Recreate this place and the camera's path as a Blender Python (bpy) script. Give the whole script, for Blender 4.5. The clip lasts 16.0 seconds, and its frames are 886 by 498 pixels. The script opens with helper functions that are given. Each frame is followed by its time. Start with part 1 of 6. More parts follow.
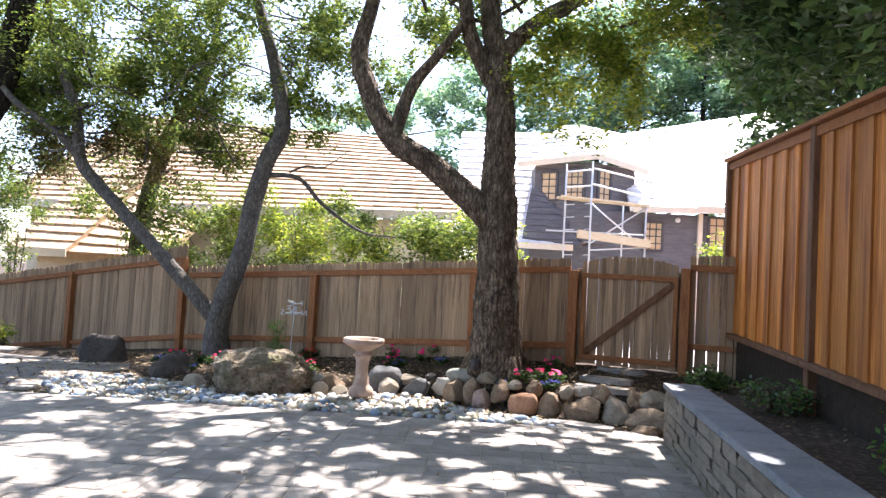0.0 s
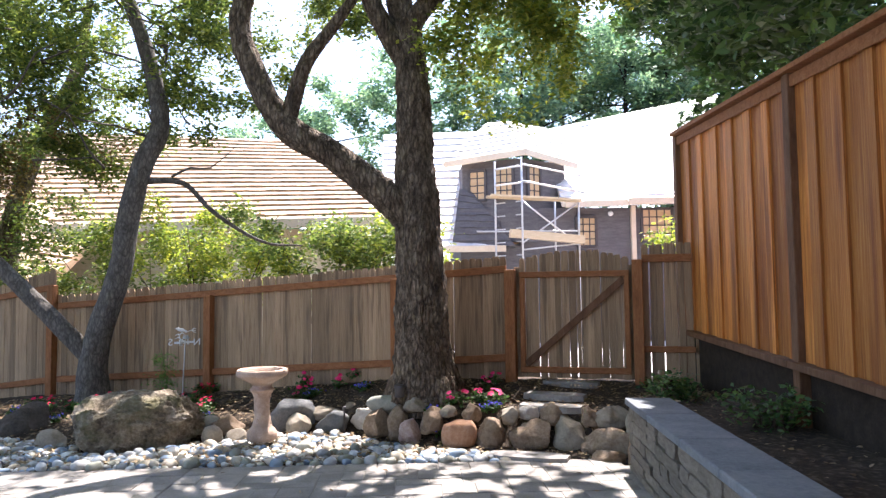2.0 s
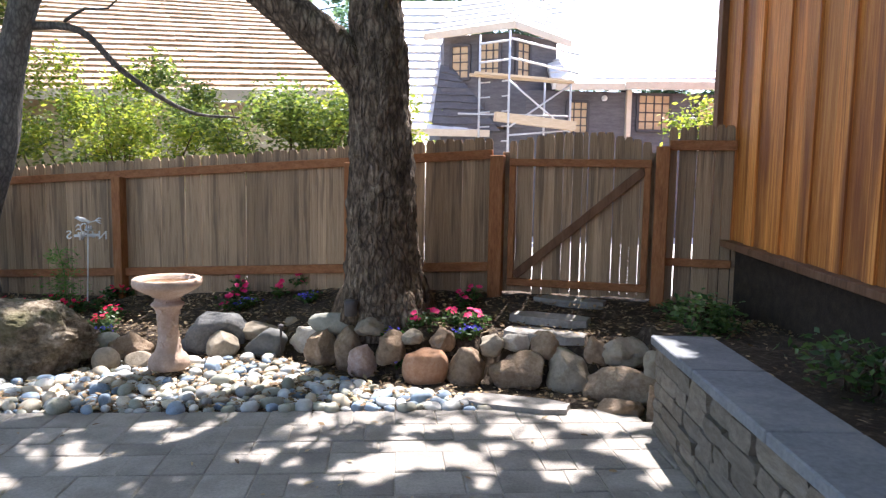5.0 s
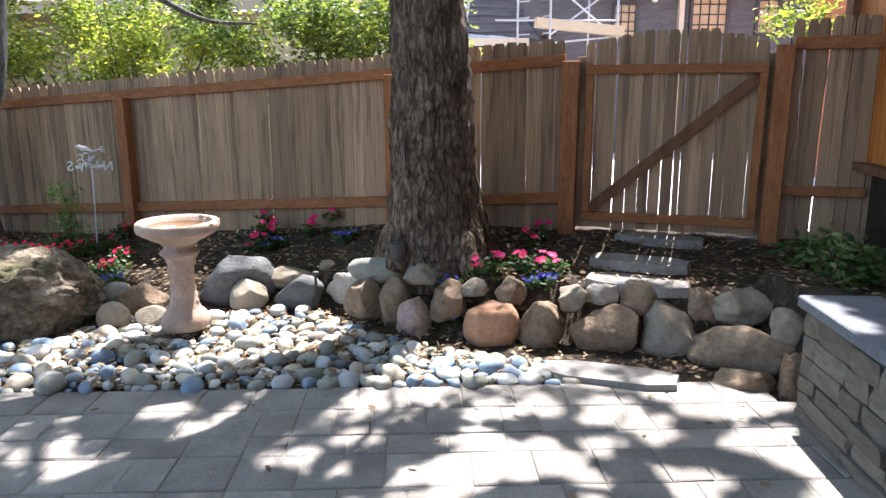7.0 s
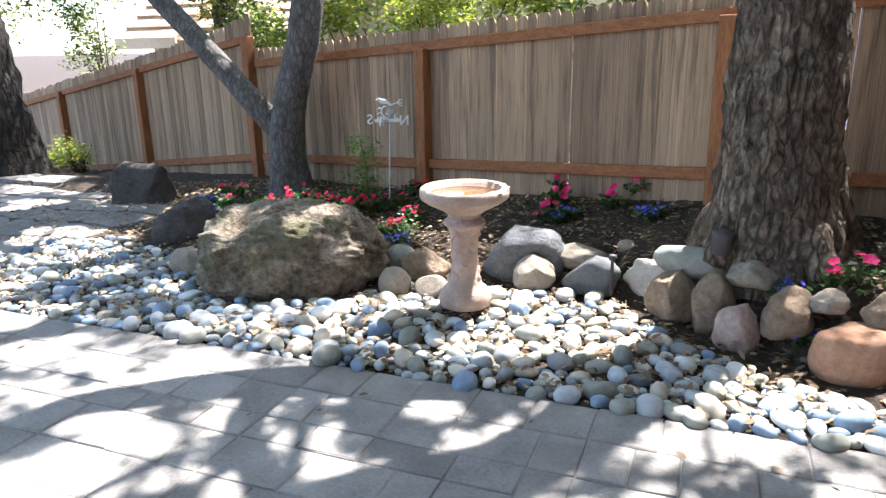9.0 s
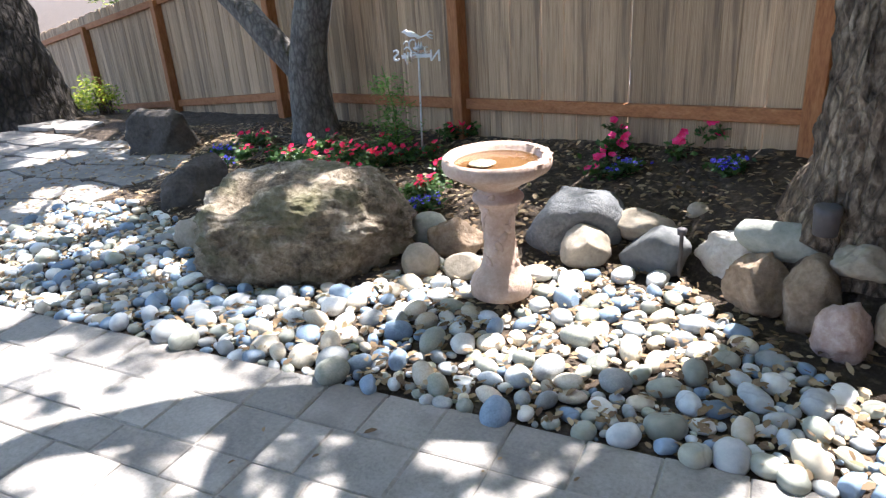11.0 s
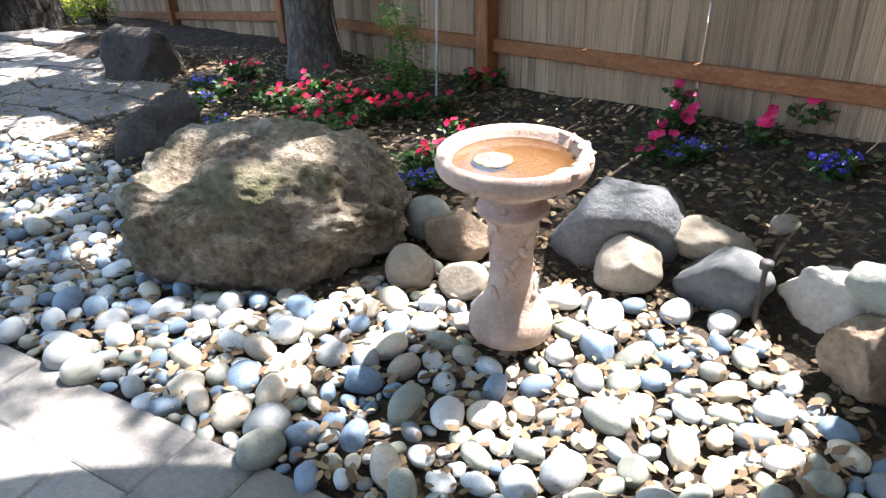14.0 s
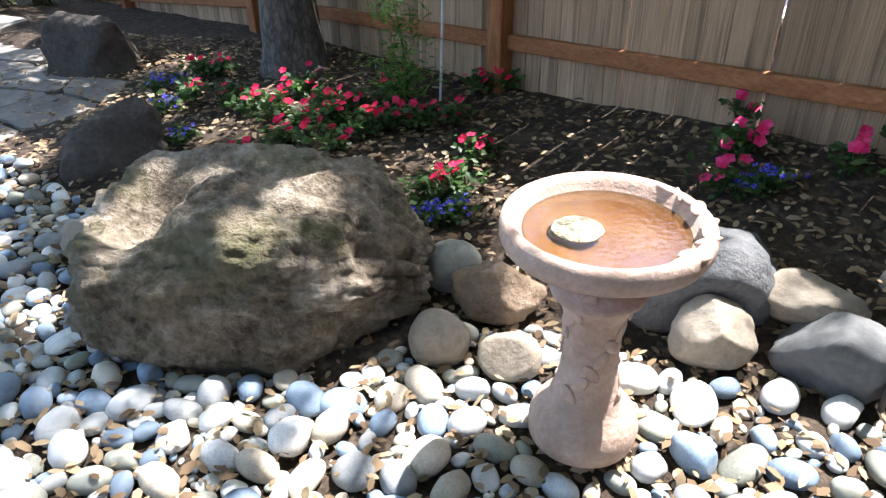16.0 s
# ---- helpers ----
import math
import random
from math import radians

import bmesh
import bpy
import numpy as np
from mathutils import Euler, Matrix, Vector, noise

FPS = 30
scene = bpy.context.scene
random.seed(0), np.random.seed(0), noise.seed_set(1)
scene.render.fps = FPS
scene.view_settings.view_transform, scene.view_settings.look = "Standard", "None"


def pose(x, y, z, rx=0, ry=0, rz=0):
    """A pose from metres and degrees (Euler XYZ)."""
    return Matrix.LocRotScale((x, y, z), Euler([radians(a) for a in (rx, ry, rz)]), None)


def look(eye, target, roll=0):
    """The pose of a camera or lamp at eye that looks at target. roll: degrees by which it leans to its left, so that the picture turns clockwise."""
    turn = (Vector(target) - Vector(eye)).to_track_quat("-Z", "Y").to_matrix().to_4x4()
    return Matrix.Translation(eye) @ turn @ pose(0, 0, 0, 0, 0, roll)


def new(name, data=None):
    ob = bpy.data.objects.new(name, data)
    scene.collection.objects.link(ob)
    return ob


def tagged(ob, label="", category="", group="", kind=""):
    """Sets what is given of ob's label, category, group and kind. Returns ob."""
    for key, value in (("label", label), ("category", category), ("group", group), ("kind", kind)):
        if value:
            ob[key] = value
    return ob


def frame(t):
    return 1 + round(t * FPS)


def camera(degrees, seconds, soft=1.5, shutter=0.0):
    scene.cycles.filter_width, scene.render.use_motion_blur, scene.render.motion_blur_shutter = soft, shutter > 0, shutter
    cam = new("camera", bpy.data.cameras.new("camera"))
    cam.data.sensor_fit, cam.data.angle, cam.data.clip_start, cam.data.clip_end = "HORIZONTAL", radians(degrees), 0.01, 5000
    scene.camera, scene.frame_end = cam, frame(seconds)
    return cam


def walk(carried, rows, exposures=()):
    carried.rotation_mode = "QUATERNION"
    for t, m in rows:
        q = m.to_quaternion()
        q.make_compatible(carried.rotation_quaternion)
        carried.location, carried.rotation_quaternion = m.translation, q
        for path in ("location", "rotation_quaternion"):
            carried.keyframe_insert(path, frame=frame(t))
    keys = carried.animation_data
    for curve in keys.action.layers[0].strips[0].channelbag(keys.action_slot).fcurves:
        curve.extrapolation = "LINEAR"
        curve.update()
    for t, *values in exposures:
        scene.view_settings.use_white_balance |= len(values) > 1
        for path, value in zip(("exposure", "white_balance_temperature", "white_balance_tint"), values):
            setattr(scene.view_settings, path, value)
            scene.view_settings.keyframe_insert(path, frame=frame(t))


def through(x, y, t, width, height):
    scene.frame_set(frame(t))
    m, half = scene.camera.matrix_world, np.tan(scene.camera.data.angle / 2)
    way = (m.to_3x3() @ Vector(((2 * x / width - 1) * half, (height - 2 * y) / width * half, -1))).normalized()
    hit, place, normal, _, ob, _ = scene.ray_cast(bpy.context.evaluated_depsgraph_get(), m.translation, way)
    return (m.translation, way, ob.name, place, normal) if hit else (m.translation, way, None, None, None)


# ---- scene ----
cam = camera(64.7, 16.0, 1.35)
PATH = [
    (0, (-0.478, 0.697, 1.348), (-0.581, 2.692, 1.440), 3.17),
    (0.5, (-0.463, 1.045, 1.350), (-0.491, 3.042, 1.442), 1.56),
    (1, (-0.414, 1.350, 1.353), (-0.363, 3.345, 1.482), 1.46),
    (1.5, (-0.373, 1.646, 1.356), (-0.332, 3.644, 1.436), 1.55),
    (2, (-0.315, 1.967, 1.354), (-0.231, 3.961, 1.475), -0.69),
    (2.5, (-0.216, 2.300, 1.355), (-0.102, 4.294, 1.457), 0.04),
    (3, (-0.150, 2.589, 1.358), (-0.078, 4.587, 1.411), 0.19),
    (3.5, (-0.135, 2.877, 1.360), (-0.021, 4.872, 1.437), -0.46),
    (3.7, (-0.129, 2.980, 1.361), (0.020, 4.974, 1.400), -0.11),
    (5.8, (-0.196, 3.922, 1.389), (-0.050, 5.902, 1.148), 1.48),
    (6, (-0.208, 4.022, 1.388), (-0.024, 5.999, 1.147), 2.43),
    (6.5, (-0.243, 4.273, 1.387), (-0.033, 6.235, 1.061), 1.67),
    (7, (-0.314, 4.486, 1.373), (-0.254, 6.436, 0.936), -0.22),
    (7.5, (-0.351, 4.669, 1.380), (-0.622, 6.594, 0.908), 0.24),
    (8, (-0.344, 4.847, 1.363), (-0.851, 6.713, 0.855), 2.53),
    (8.5, (-0.436, 5.000, 1.378), (-1.069, 6.832, 0.882), 0.47),
    (9, (-0.514, 5.147, 1.352), (-1.224, 6.933, 0.797), -1.05),
    (9.2, (-0.543, 5.213, 1.351), (-1.248, 6.984, 0.745), -0.26),
    (11.3, (-0.668, 5.949, 1.463), (-1.519, 7.579, 0.677), -4.14),
    (11.5, (-0.679, 6.026, 1.465), (-1.532, 7.654, 0.675), -3.44),
    (12, (-0.670, 6.155, 1.473), (-1.566, 7.759, 0.682), -1.81),
    (12.5, (-0.741, 6.287, 1.461), (-1.616, 7.892, 0.648), -2.59),
    (13, (-0.852, 6.399, 1.440), (-1.681, 8.003, 0.581), -3.85),
    (13.5, (-0.907, 6.542, 1.431), (-1.775, 8.058, 0.457), -3.09),
    (14, (-0.935, 6.696, 1.417), (-1.810, 8.199, 0.430), -1.92),
    (14.5, (-1.043, 6.818, 1.412), (-1.837, 8.356, 0.411), -2.20),
    (15, (-1.198, 6.908, 1.390), (-1.872, 8.488, 0.365), -1.32),
    (15.5, (-1.341, 6.998, 1.388), (-2.054, 8.538, 0.330), -0.21),
    (16, (-1.424, 7.120, 1.389), (-2.194, 8.639, 0.342), -1.00),
]
walk(cam, [(t, look(eye, target, roll)) for t, eye, target, roll in PATH],
     [(0.0, 2.0, 6300, 20), (3.5, 1.85, 6250, 20), (5.5, 1.88, 6200, 18), (7.5, 2.05, 6050, 17), (9.0, 2.28, 5950, 16), (12.0, 2.25, 6000, 16), (15.0, 2.14, 6000, 16), (16.0, 2.02, 6000, 16)])

# ---- light ----
SUN_WAY = Vector((0.2, 0.485, 1.0)).normalized()
world = bpy.data.worlds.new("sky")
scene.world = world
world.use_nodes = True
sky = world.node_tree.nodes.new("ShaderNodeTexSky")
sky.sky_type, sky.sun_disc = "NISHITA", False
sky.sun_elevation = math.asin(SUN_WAY.z)
sky.sun_rotation = math.atan2(SUN_WAY.x, SUN_WAY.y)
sky.air_density, sky.dust_density = 1.0, 1.2
world.node_tree.links.new(sky.outputs[0], world.node_tree.nodes["Background"].inputs[0])
world.node_tree.nodes["Background"].inputs[1].default_value = 0.15
sun = new("sun", bpy.data.lights.new("sun", "SUN"))
sun.data.energy, sun.data.angle, sun.data.color = 5.0, radians(0.55), (1.0, 0.95, 0.87)
sun.matrix_world = look(SUN_WAY * 40, (0, 0, 0))


# ---- materials ----
def mat(name, stops, scale=8.0, rough=0.8, bump=0.3, stretch=(1, 1, 1), fine=6.0, rand=0.0, island=0.0, spec=0.3, metal=0.0,
        spots=None, bump_dist=0.01):
    """A material whose colour runs over the stops by two scales of noise, with fine relief; rand and island vary each piece's brightness."""
    m = bpy.data.materials.new(name)
    m.use_nodes = True
    nt = m.node_tree
    n, l = nt.nodes, nt.links
    b = n["Principled BSDF"]
    co = n.new("ShaderNodeTexCoord")
    info = n.new("ShaderNodeObjectInfo")
    add = n.new("ShaderNodeVectorMath")
    add.operation = "MULTIPLY_ADD"
    l.new(info.outputs["Random"], add.inputs[0])
    add.inputs[1].default_value = (37.0, 19.0, 11.0)
    l.new(co.outputs["Object"], add.inputs[2])
    mp = n.new("ShaderNodeMapping")
    mp.inputs["Scale"].default_value = stretch
    l.new(add.outputs[0], mp.inputs[0])
    big = n.new("ShaderNodeTexNoise")
    big.inputs["Scale"].default_value, big.inputs["Detail"].default_value = scale, 5
    small = n.new("ShaderNodeTexNoise")
    small.inputs["Scale"].default_value, small.inputs["Detail"].default_value = scale * fine, 6
    small.inputs["Roughness"].default_value = 0.65
    l.new(mp.outputs[0], big.inputs[0])
    l.new(mp.outputs[0], small.inputs[0])
    mix = n.new("ShaderNodeMath")
    mix.operation = "MULTIPLY_ADD"
    mix.inputs[1].default_value = 0.5
    half = n.new("ShaderNodeMath")
    half.operation = "MULTIPLY"
    half.inputs[1].default_value = 0.5
    l.new(small.outputs[0], half.inputs[0])
    l.new(big.outputs[0], mix.inputs[0])
    l.new(half.outputs[0], mix.inputs[2])
    ramp = n.new("ShaderNodeValToRGB")
    e = ramp.color_ramp.elements
    lo, hi = 0.33, 0.67
    for k, c in enumerate(stops):
        pos = lo + (hi - lo) * k / max(1, len(stops) - 1)
        el = e[k] if k < 2 else e.new(pos)
        el.position, el.color = pos, (*c, 1)
    l.new(mix.outputs[0], ramp.inputs[0])
    col = ramp.outputs[0]
    if rand or island:
        hsv = n.new("ShaderNodeHueSaturation")
        mr = n.new("ShaderNodeMapRange")
        amount = rand or island
        mr.inputs[3].default_value, mr.inputs[4].default_value = 1 - amount, 1 + amount
        if rand:
            l.new(info.outputs["Random"], mr.inputs[0])
        else:
            geo = n.new("ShaderNodeNewGeometry")
            l.new(geo.outputs["Random Per Island"], mr.inputs[0])
        l.new(mr.outputs[0], hsv.inputs["Value"])
        l.new(col, hsv.inputs["Color"])
        col = hsv.outputs[0]
    if spots:
        colour, size, amount = spots
        sp = n.new("ShaderNodeTexNoise")
        sp.inputs["Scale"].default_value, sp.inputs["Detail"].default_value = size, 8
        l.new(add.outputs[0], sp.inputs[0])
        mr2 = n.new("ShaderNodeMapRange")
        mr2.inputs[1].default_value, mr2.inputs[2].default_value = 0.52, 0.66
        mr2.inputs[4].default_value = amount
        l.new(sp.outputs[0], mr2.inputs[0])
        mx = n.new("ShaderNodeMixRGB")
        l.new(mr2.outputs[0], mx.inputs[0])
        l.new(col, mx.inputs[1])
        mx.inputs[2].default_value = (*colour, 1)
        col = mx.outputs[0]
    l.new(col, b.inputs["Base Color"])
    b.inputs["Roughness"].default_value, b.inputs["Metallic"].default_value = rough, metal
    b.inputs["Specular IOR Level"].default_value = spec
    if bump:
        bp = n.new("ShaderNodeBump")
        bp.inputs["Strength"].default_value, bp.inputs["Distance"].default_value = bump, bump_dist
        l.new(small.outputs[0], bp.inputs["Height"])
        l.new(bp.outputs[0], b.inputs["Normal"])
    return m


def crack(m, scale, width, dark, depth):
    """Dark furrows between plates, in colour and relief, added to a material made by mat()."""
    n, l = m.node_tree.nodes, m.node_tree.links
    b = n["Principled BSDF"]
    co, mp, no = n.new("ShaderNodeTexCoord"), n.new("ShaderNodeMapping"), n.new("ShaderNodeTexNoise")
    mp.inputs["Scale"].default_value = scale
    no.inputs["Scale"].default_value, no.inputs["Detail"].default_value = 9.0, 4
    warp = n.new("ShaderNodeVectorMath")
    warp.operation = "MULTIPLY_ADD"
    l.new(co.outputs["Object"], no.inputs[0])
    l.new(no.outputs["Color"], warp.inputs[0])
    warp.inputs[1].default_value = (0.06, 0.06, 0.1)
    l.new(co.outputs["Object"], warp.inputs[2])
    l.new(warp.outputs[0], mp.inputs[0])
    vo = n.new("ShaderNodeTexVoronoi")
    vo.feature = "DISTANCE_TO_EDGE"
    vo.inputs["Scale"].default_value = 1.0
    l.new(mp.outputs[0], vo.inputs["Vector"])
    mr = n.new("ShaderNodeMapRange")
    mr.inputs[2].default_value, mr.inputs[3].default_value = width, dark
    l.new(vo.outputs["Distance"], mr.inputs[0])
    mul = n.new("ShaderNodeMixRGB")
    mul.blend_type, mul.inputs[0].default_value = "MULTIPLY", 1.0
    l.new(b.inputs["Base Color"].links[0].from_socket, mul.inputs[1])
    l.new(mr.outputs[0], mul.inputs[2])
    l.new(mul.outputs[0], b.inputs["Base Color"])
    bp = n.new("ShaderNodeBump")
    bp.inputs["Strength"].default_value, bp.inputs["Distance"].default_value = 0.9, depth
    l.new(mr.outputs[0], bp.inputs["Height"])
    old = b.inputs["Normal"].links
    if old:
        l.new(old[0].from_socket, bp.inputs["Normal"])
    l.new(bp.outputs[0], b.inputs["Normal"])


def leaf_mat(name, stops, through=0.45, rough=0.45):
    """Leaves and petals: each island its own colour, and light comes through."""
    m = bpy.data.materials.new(name)
    m.use_nodes = True
    n, l = m.node_tree.nodes, m.node_tree.links
    b, out = n["Principled BSDF"], n["Material Output"]
    geo = n.new("ShaderNodeNewGeometry")
    ramp = n.new("ShaderNodeValToRGB")
    e = ramp.color_ramp.elements
    for k, c in enumerate(stops):
        el = e[k] if k < 2 else e.new(0.5)
        el.position, el.color = k / max(1, len(stops) - 1), (*c, 1)
    l.new(geo.outputs["Random Per Island"], ramp.inputs[0])
    l.new(ramp.outputs[0], b.inputs["Base Color"])
    b.inputs["Roughness"].default_value = rough
    b.inputs["Specular IOR Level"].default_value = 0.3
    tr = n.new("ShaderNodeBsdfTranslucent")
    bright = n.new("ShaderNodeHueSaturation")
    bright.inputs["Value"].default_value, bright.inputs["Saturation"].default_value = 1.8, 1.1
    l.new(ramp.outputs[0], bright.inputs["Color"])
    l.new(bright.outputs[0], tr.inputs[0])
    mx = n.new("ShaderNodeMixShader")
    mx.inputs[0].default_value = through
    l.new(b.outputs[0], mx.inputs[1])
    l.new(tr.outputs[0], mx.inputs[2])
    l.new(mx.outputs[0], out.inputs[0])
    return m


PAVER = mat("concrete paver", [(0.18, 0.167, 0.149), (0.261, 0.243, 0.216), (0.342, 0.315, 0.279)], 5, 0.9, 0.5, fine=14, rand=0.16, spots=((0.16, 0.14, 0.12), 3.0, 0.5))
PAVER_REST = mat("concrete paver further off", [(0.18, 0.167, 0.149), (0.261, 0.243, 0.216), (0.342, 0.315, 0.279)], 5, 0.9, 0.5, fine=14, island=0.16, spots=((0.16, 0.14, 0.12), 3.0, 0.5))
SOIL = mat("dark mulch soil", [(0.0241, 0.0165, 0.011), (0.0483, 0.0345, 0.0234), (0.0892, 0.0654, 0.0448)], 7, 0.95, 0.9, fine=9, bump_dist=0.02, spots=((0.17, 0.13, 0.09), 25.0, 0.6))
PICKET = mat("weathered fence wood", [(0.162, 0.1, 0.0567), (0.349, 0.238, 0.142), (0.523, 0.384, 0.242)], 3, 0.85, 0.35, (9, 2, 1.0), 5, rand=0.32, spots=((0.09, 0.065, 0.048), 2.0, 0.6))
RAIL = mat("red-brown fence rail wood", [(0.193, 0.0741, 0.0281), (0.288, 0.119, 0.0468), (0.367, 0.17, 0.0749)], 3, 0.8, 0.3, (2, 9, 9), 4)
POSTWOOD = mat("red-brown fence post wood", [(0.188, 0.0727, 0.0275), (0.291, 0.12, 0.0459), (0.377, 0.175, 0.0734)], 3, 0.8, 0.3, (9, 9, 1.5), 4)
CEDAR = mat("new cedar board", [(0.245, 0.0709, 0.0162), (0.531, 0.192, 0.0406), (0.735, 0.364, 0.0991)], 1.6, 0.6, 0.25, (7, 2, 1.3), 5, rand=0.34, spots=((0.18, 0.055, 0.02), 1.1, 0.8))
# Cedar with shade put into its colour, for rails, posts and gate brace.
CEDAR_SHADED = mat("cedar trim darkened for shade", [(0.0884, 0.0408, 0.0204), (0.15, 0.0748, 0.0374), (0.204, 0.109, 0.0612)], 2, 0.75, 0.3, (6, 6, 1.2), 5)
BASEBOARD = mat("dark retaining board", [(0.02, 0.0144, 0.0104), (0.036, 0.0256, 0.0176), (0.056, 0.04, 0.028)], 3, 0.95, 0.3, (1, 6, 6), 5)
BARK = mat("fissured oak bark", [(0.0476, 0.0333, 0.0229), (0.119, 0.0865, 0.06), (0.238, 0.181, 0.127), (0.429, 0.348, 0.255)], 8, 0.95, 0.8, (1.7, 1.7, 0.8), 3.5, bump_dist=0.03)
BARK_GREY = mat("smooth grey bark", [(0.075, 0.068, 0.06), (0.15, 0.135, 0.12), (0.24, 0.22, 0.19)], 12, 0.9, 0.6, (1.3, 1.3, 0.6), 5, bump_dist=0.012)
BARK_DARK = mat("dark old bark", [(0.018, 0.0144, 0.012), (0.042, 0.0342, 0.027), (0.072, 0.06, 0.048)], 9, 0.95, 0.9, (1.5, 1.5, 0.5), 4, bump_dist=0.03)
crack(BARK, (22, 22, 6.5), 0.22, 0.5, 0.03)
crack(BARK_GREY, (26, 26, 9), 0.25, 0.55, 0.006)
crack(BARK_DARK, (15, 15, 5), 0.3, 0.3, 0.02)
BLUESTONE = mat("bluestone slab", [(0.115, 0.13, 0.144), (0.173, 0.187, 0.205), (0.238, 0.248, 0.259)], 4, 0.75, 0.3, fine=10, rand=0.1)
STACKSTONE = mat("pale stacked ledge stone", [(0.134, 0.116, 0.0918), (0.22, 0.19, 0.15), (0.294, 0.269, 0.226)], 3, 0.9, 0.7, fine=7, rand=0.22, bump_dist=0.02)
MORTAR = mat("grey mortar", [(0.16, 0.145, 0.125), (0.24, 0.22, 0.19)], 12, 0.95, 0.5)
PEBBLE = mat("grey-blue river pebble", [(0.247, 0.265, 0.271), (0.385, 0.4, 0.393), (0.522, 0.522, 0.49)], 2.0, 0.62, 0.2, fine=9, rand=0.4, bump_dist=0.004)
PEBBLE_BLUE = mat("slate-blue river pebble", [(0.123, 0.17, 0.232), (0.193, 0.258, 0.331), (0.274, 0.34, 0.405)], 2.0, 0.6, 0.2, fine=9, rand=0.3, bump_dist=0.004)
PEBBLE_WARM = mat("tan river pebble", [(0.384, 0.323, 0.234), (0.538, 0.468, 0.355), (0.666, 0.606, 0.496)], 2.0, 0.65, 0.2, fine=9, rand=0.25, bump_dist=0.004)
PEBBLE_WHITE = mat("pale river pebble", [(0.516, 0.503, 0.467), (0.675, 0.664, 0.615), (0.81, 0.792, 0.737)], 2.0, 0.6, 0.2, fine=9, rand=0.15, bump_dist=0.004)
R_BOULDER = mat("olive-brown pitted boulder", [(0.0502, 0.0393, 0.027), (0.164, 0.131, 0.0896), (0.302, 0.254, 0.187), (0.488, 0.436, 0.351)], 6, 0.92, 1.0, fine=5, bump_dist=0.05, spots=((0.13, 0.135, 0.055), 3.5, 0.55))
R_OLIVE = mat("olive-grey rock", [(0.09, 0.08, 0.06), (0.18, 0.16, 0.125), (0.28, 0.26, 0.21)], 6, 0.92, 0.9, fine=6, bump_dist=0.02)
R_DARK = mat("dark brown rock", [(0.035, 0.03, 0.026), (0.075, 0.064, 0.054), (0.12, 0.105, 0.09)], 6, 0.92, 0.9, fine=6, bump_dist=0.02)
R_GREY = mat("blue-grey pitted rock", [(0.0828, 0.0864, 0.09), (0.144, 0.148, 0.148), (0.223, 0.223, 0.216)], 7, 0.9, 0.9, fine=7, bump_dist=0.015)
R_GREEN = mat("grey-green rock", [(0.17, 0.18, 0.155), (0.26, 0.265, 0.225), (0.35, 0.345, 0.295)], 5, 0.85, 0.5, fine=7)
R_BROWN = mat("brown fieldstone", [(0.13, 0.088, 0.055), (0.25, 0.18, 0.12), (0.36, 0.28, 0.2)], 6, 0.9, 0.8, fine=6, rand=0.12, bump_dist=0.015)
R_TAN = mat("tan fieldstone", [(0.194, 0.163, 0.119), (0.299, 0.255, 0.194), (0.387, 0.343, 0.273)], 6, 0.88, 0.6, fine=6, rand=0.12)
R_ORANGE = mat("rust-orange fieldstone", [(0.28, 0.14, 0.075), (0.40, 0.22, 0.13), (0.48, 0.31, 0.21)], 6, 0.88, 0.6, fine=6)
R_PINK = mat("pinkish quartz rock", [(0.28, 0.175, 0.14), (0.43, 0.31, 0.26), (0.58, 0.48, 0.42)], 7, 0.85, 0.7, fine=6)
R_SLATE = mat("smooth slate-grey rock", [(0.0864, 0.09, 0.09), (0.133, 0.137, 0.133), (0.18, 0.18, 0.173)], 6, 0.8, 0.35, fine=6)
R_PALE = mat("pale craggy rock", [(0.36, 0.32, 0.26), (0.5, 0.455, 0.39), (0.62, 0.58, 0.51)], 7, 0.9, 0.9, fine=6, bump_dist=0.015)
TERRA = mat("sandy pink cast stone", [(0.357, 0.246, 0.178), (0.468, 0.34, 0.264), (0.561, 0.442, 0.357)], 9, 0.85, 0.5, fine=7, spots=((0.30, 0.22, 0.165), 6.0, 0.55))
VANE = mat("white painted metal", [(0.6, 0.6, 0.58), (0.78, 0.78, 0.76)], 20, 0.45, 0.1)
METAL = mat("galvanised steel tube", [(0.5, 0.5, 0.5), (0.68, 0.68, 0.67)], 10, 0.45, 0.1, metal=0.6)
PLANK = mat("pale scaffold plank", [(0.5, 0.38, 0.24), (0.66, 0.53, 0.36)], 4, 0.8, 0.2, (1, 8, 8))
SHAKE = mat("sunlit cedar shake roof", [(0.357, 0.225, 0.124), (0.493, 0.33, 0.192), (0.595, 0.427, 0.267)], 1.2, 0.45, 0.4, (3, 1, 1), 8, island=0.2, spec=0.8)
# Sun glare on the far roof is put into this near-white shake colour.
SHAKE_GLARE = mat("shake roof whitened for glare", [(0.62, 0.58, 0.53), (0.72, 0.69, 0.65), (0.8, 0.77, 0.73)], 1.2, 0.45, 0.3, (3, 1, 1), 8, island=0.08, spec=0.9)
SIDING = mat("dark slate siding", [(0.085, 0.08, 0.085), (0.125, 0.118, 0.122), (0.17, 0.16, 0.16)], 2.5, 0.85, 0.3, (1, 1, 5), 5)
STUCCO = mat("cream stucco", [(0.52, 0.43, 0.29), (0.62, 0.53, 0.38), (0.7, 0.62, 0.47)], 2, 0.9, 0.3)
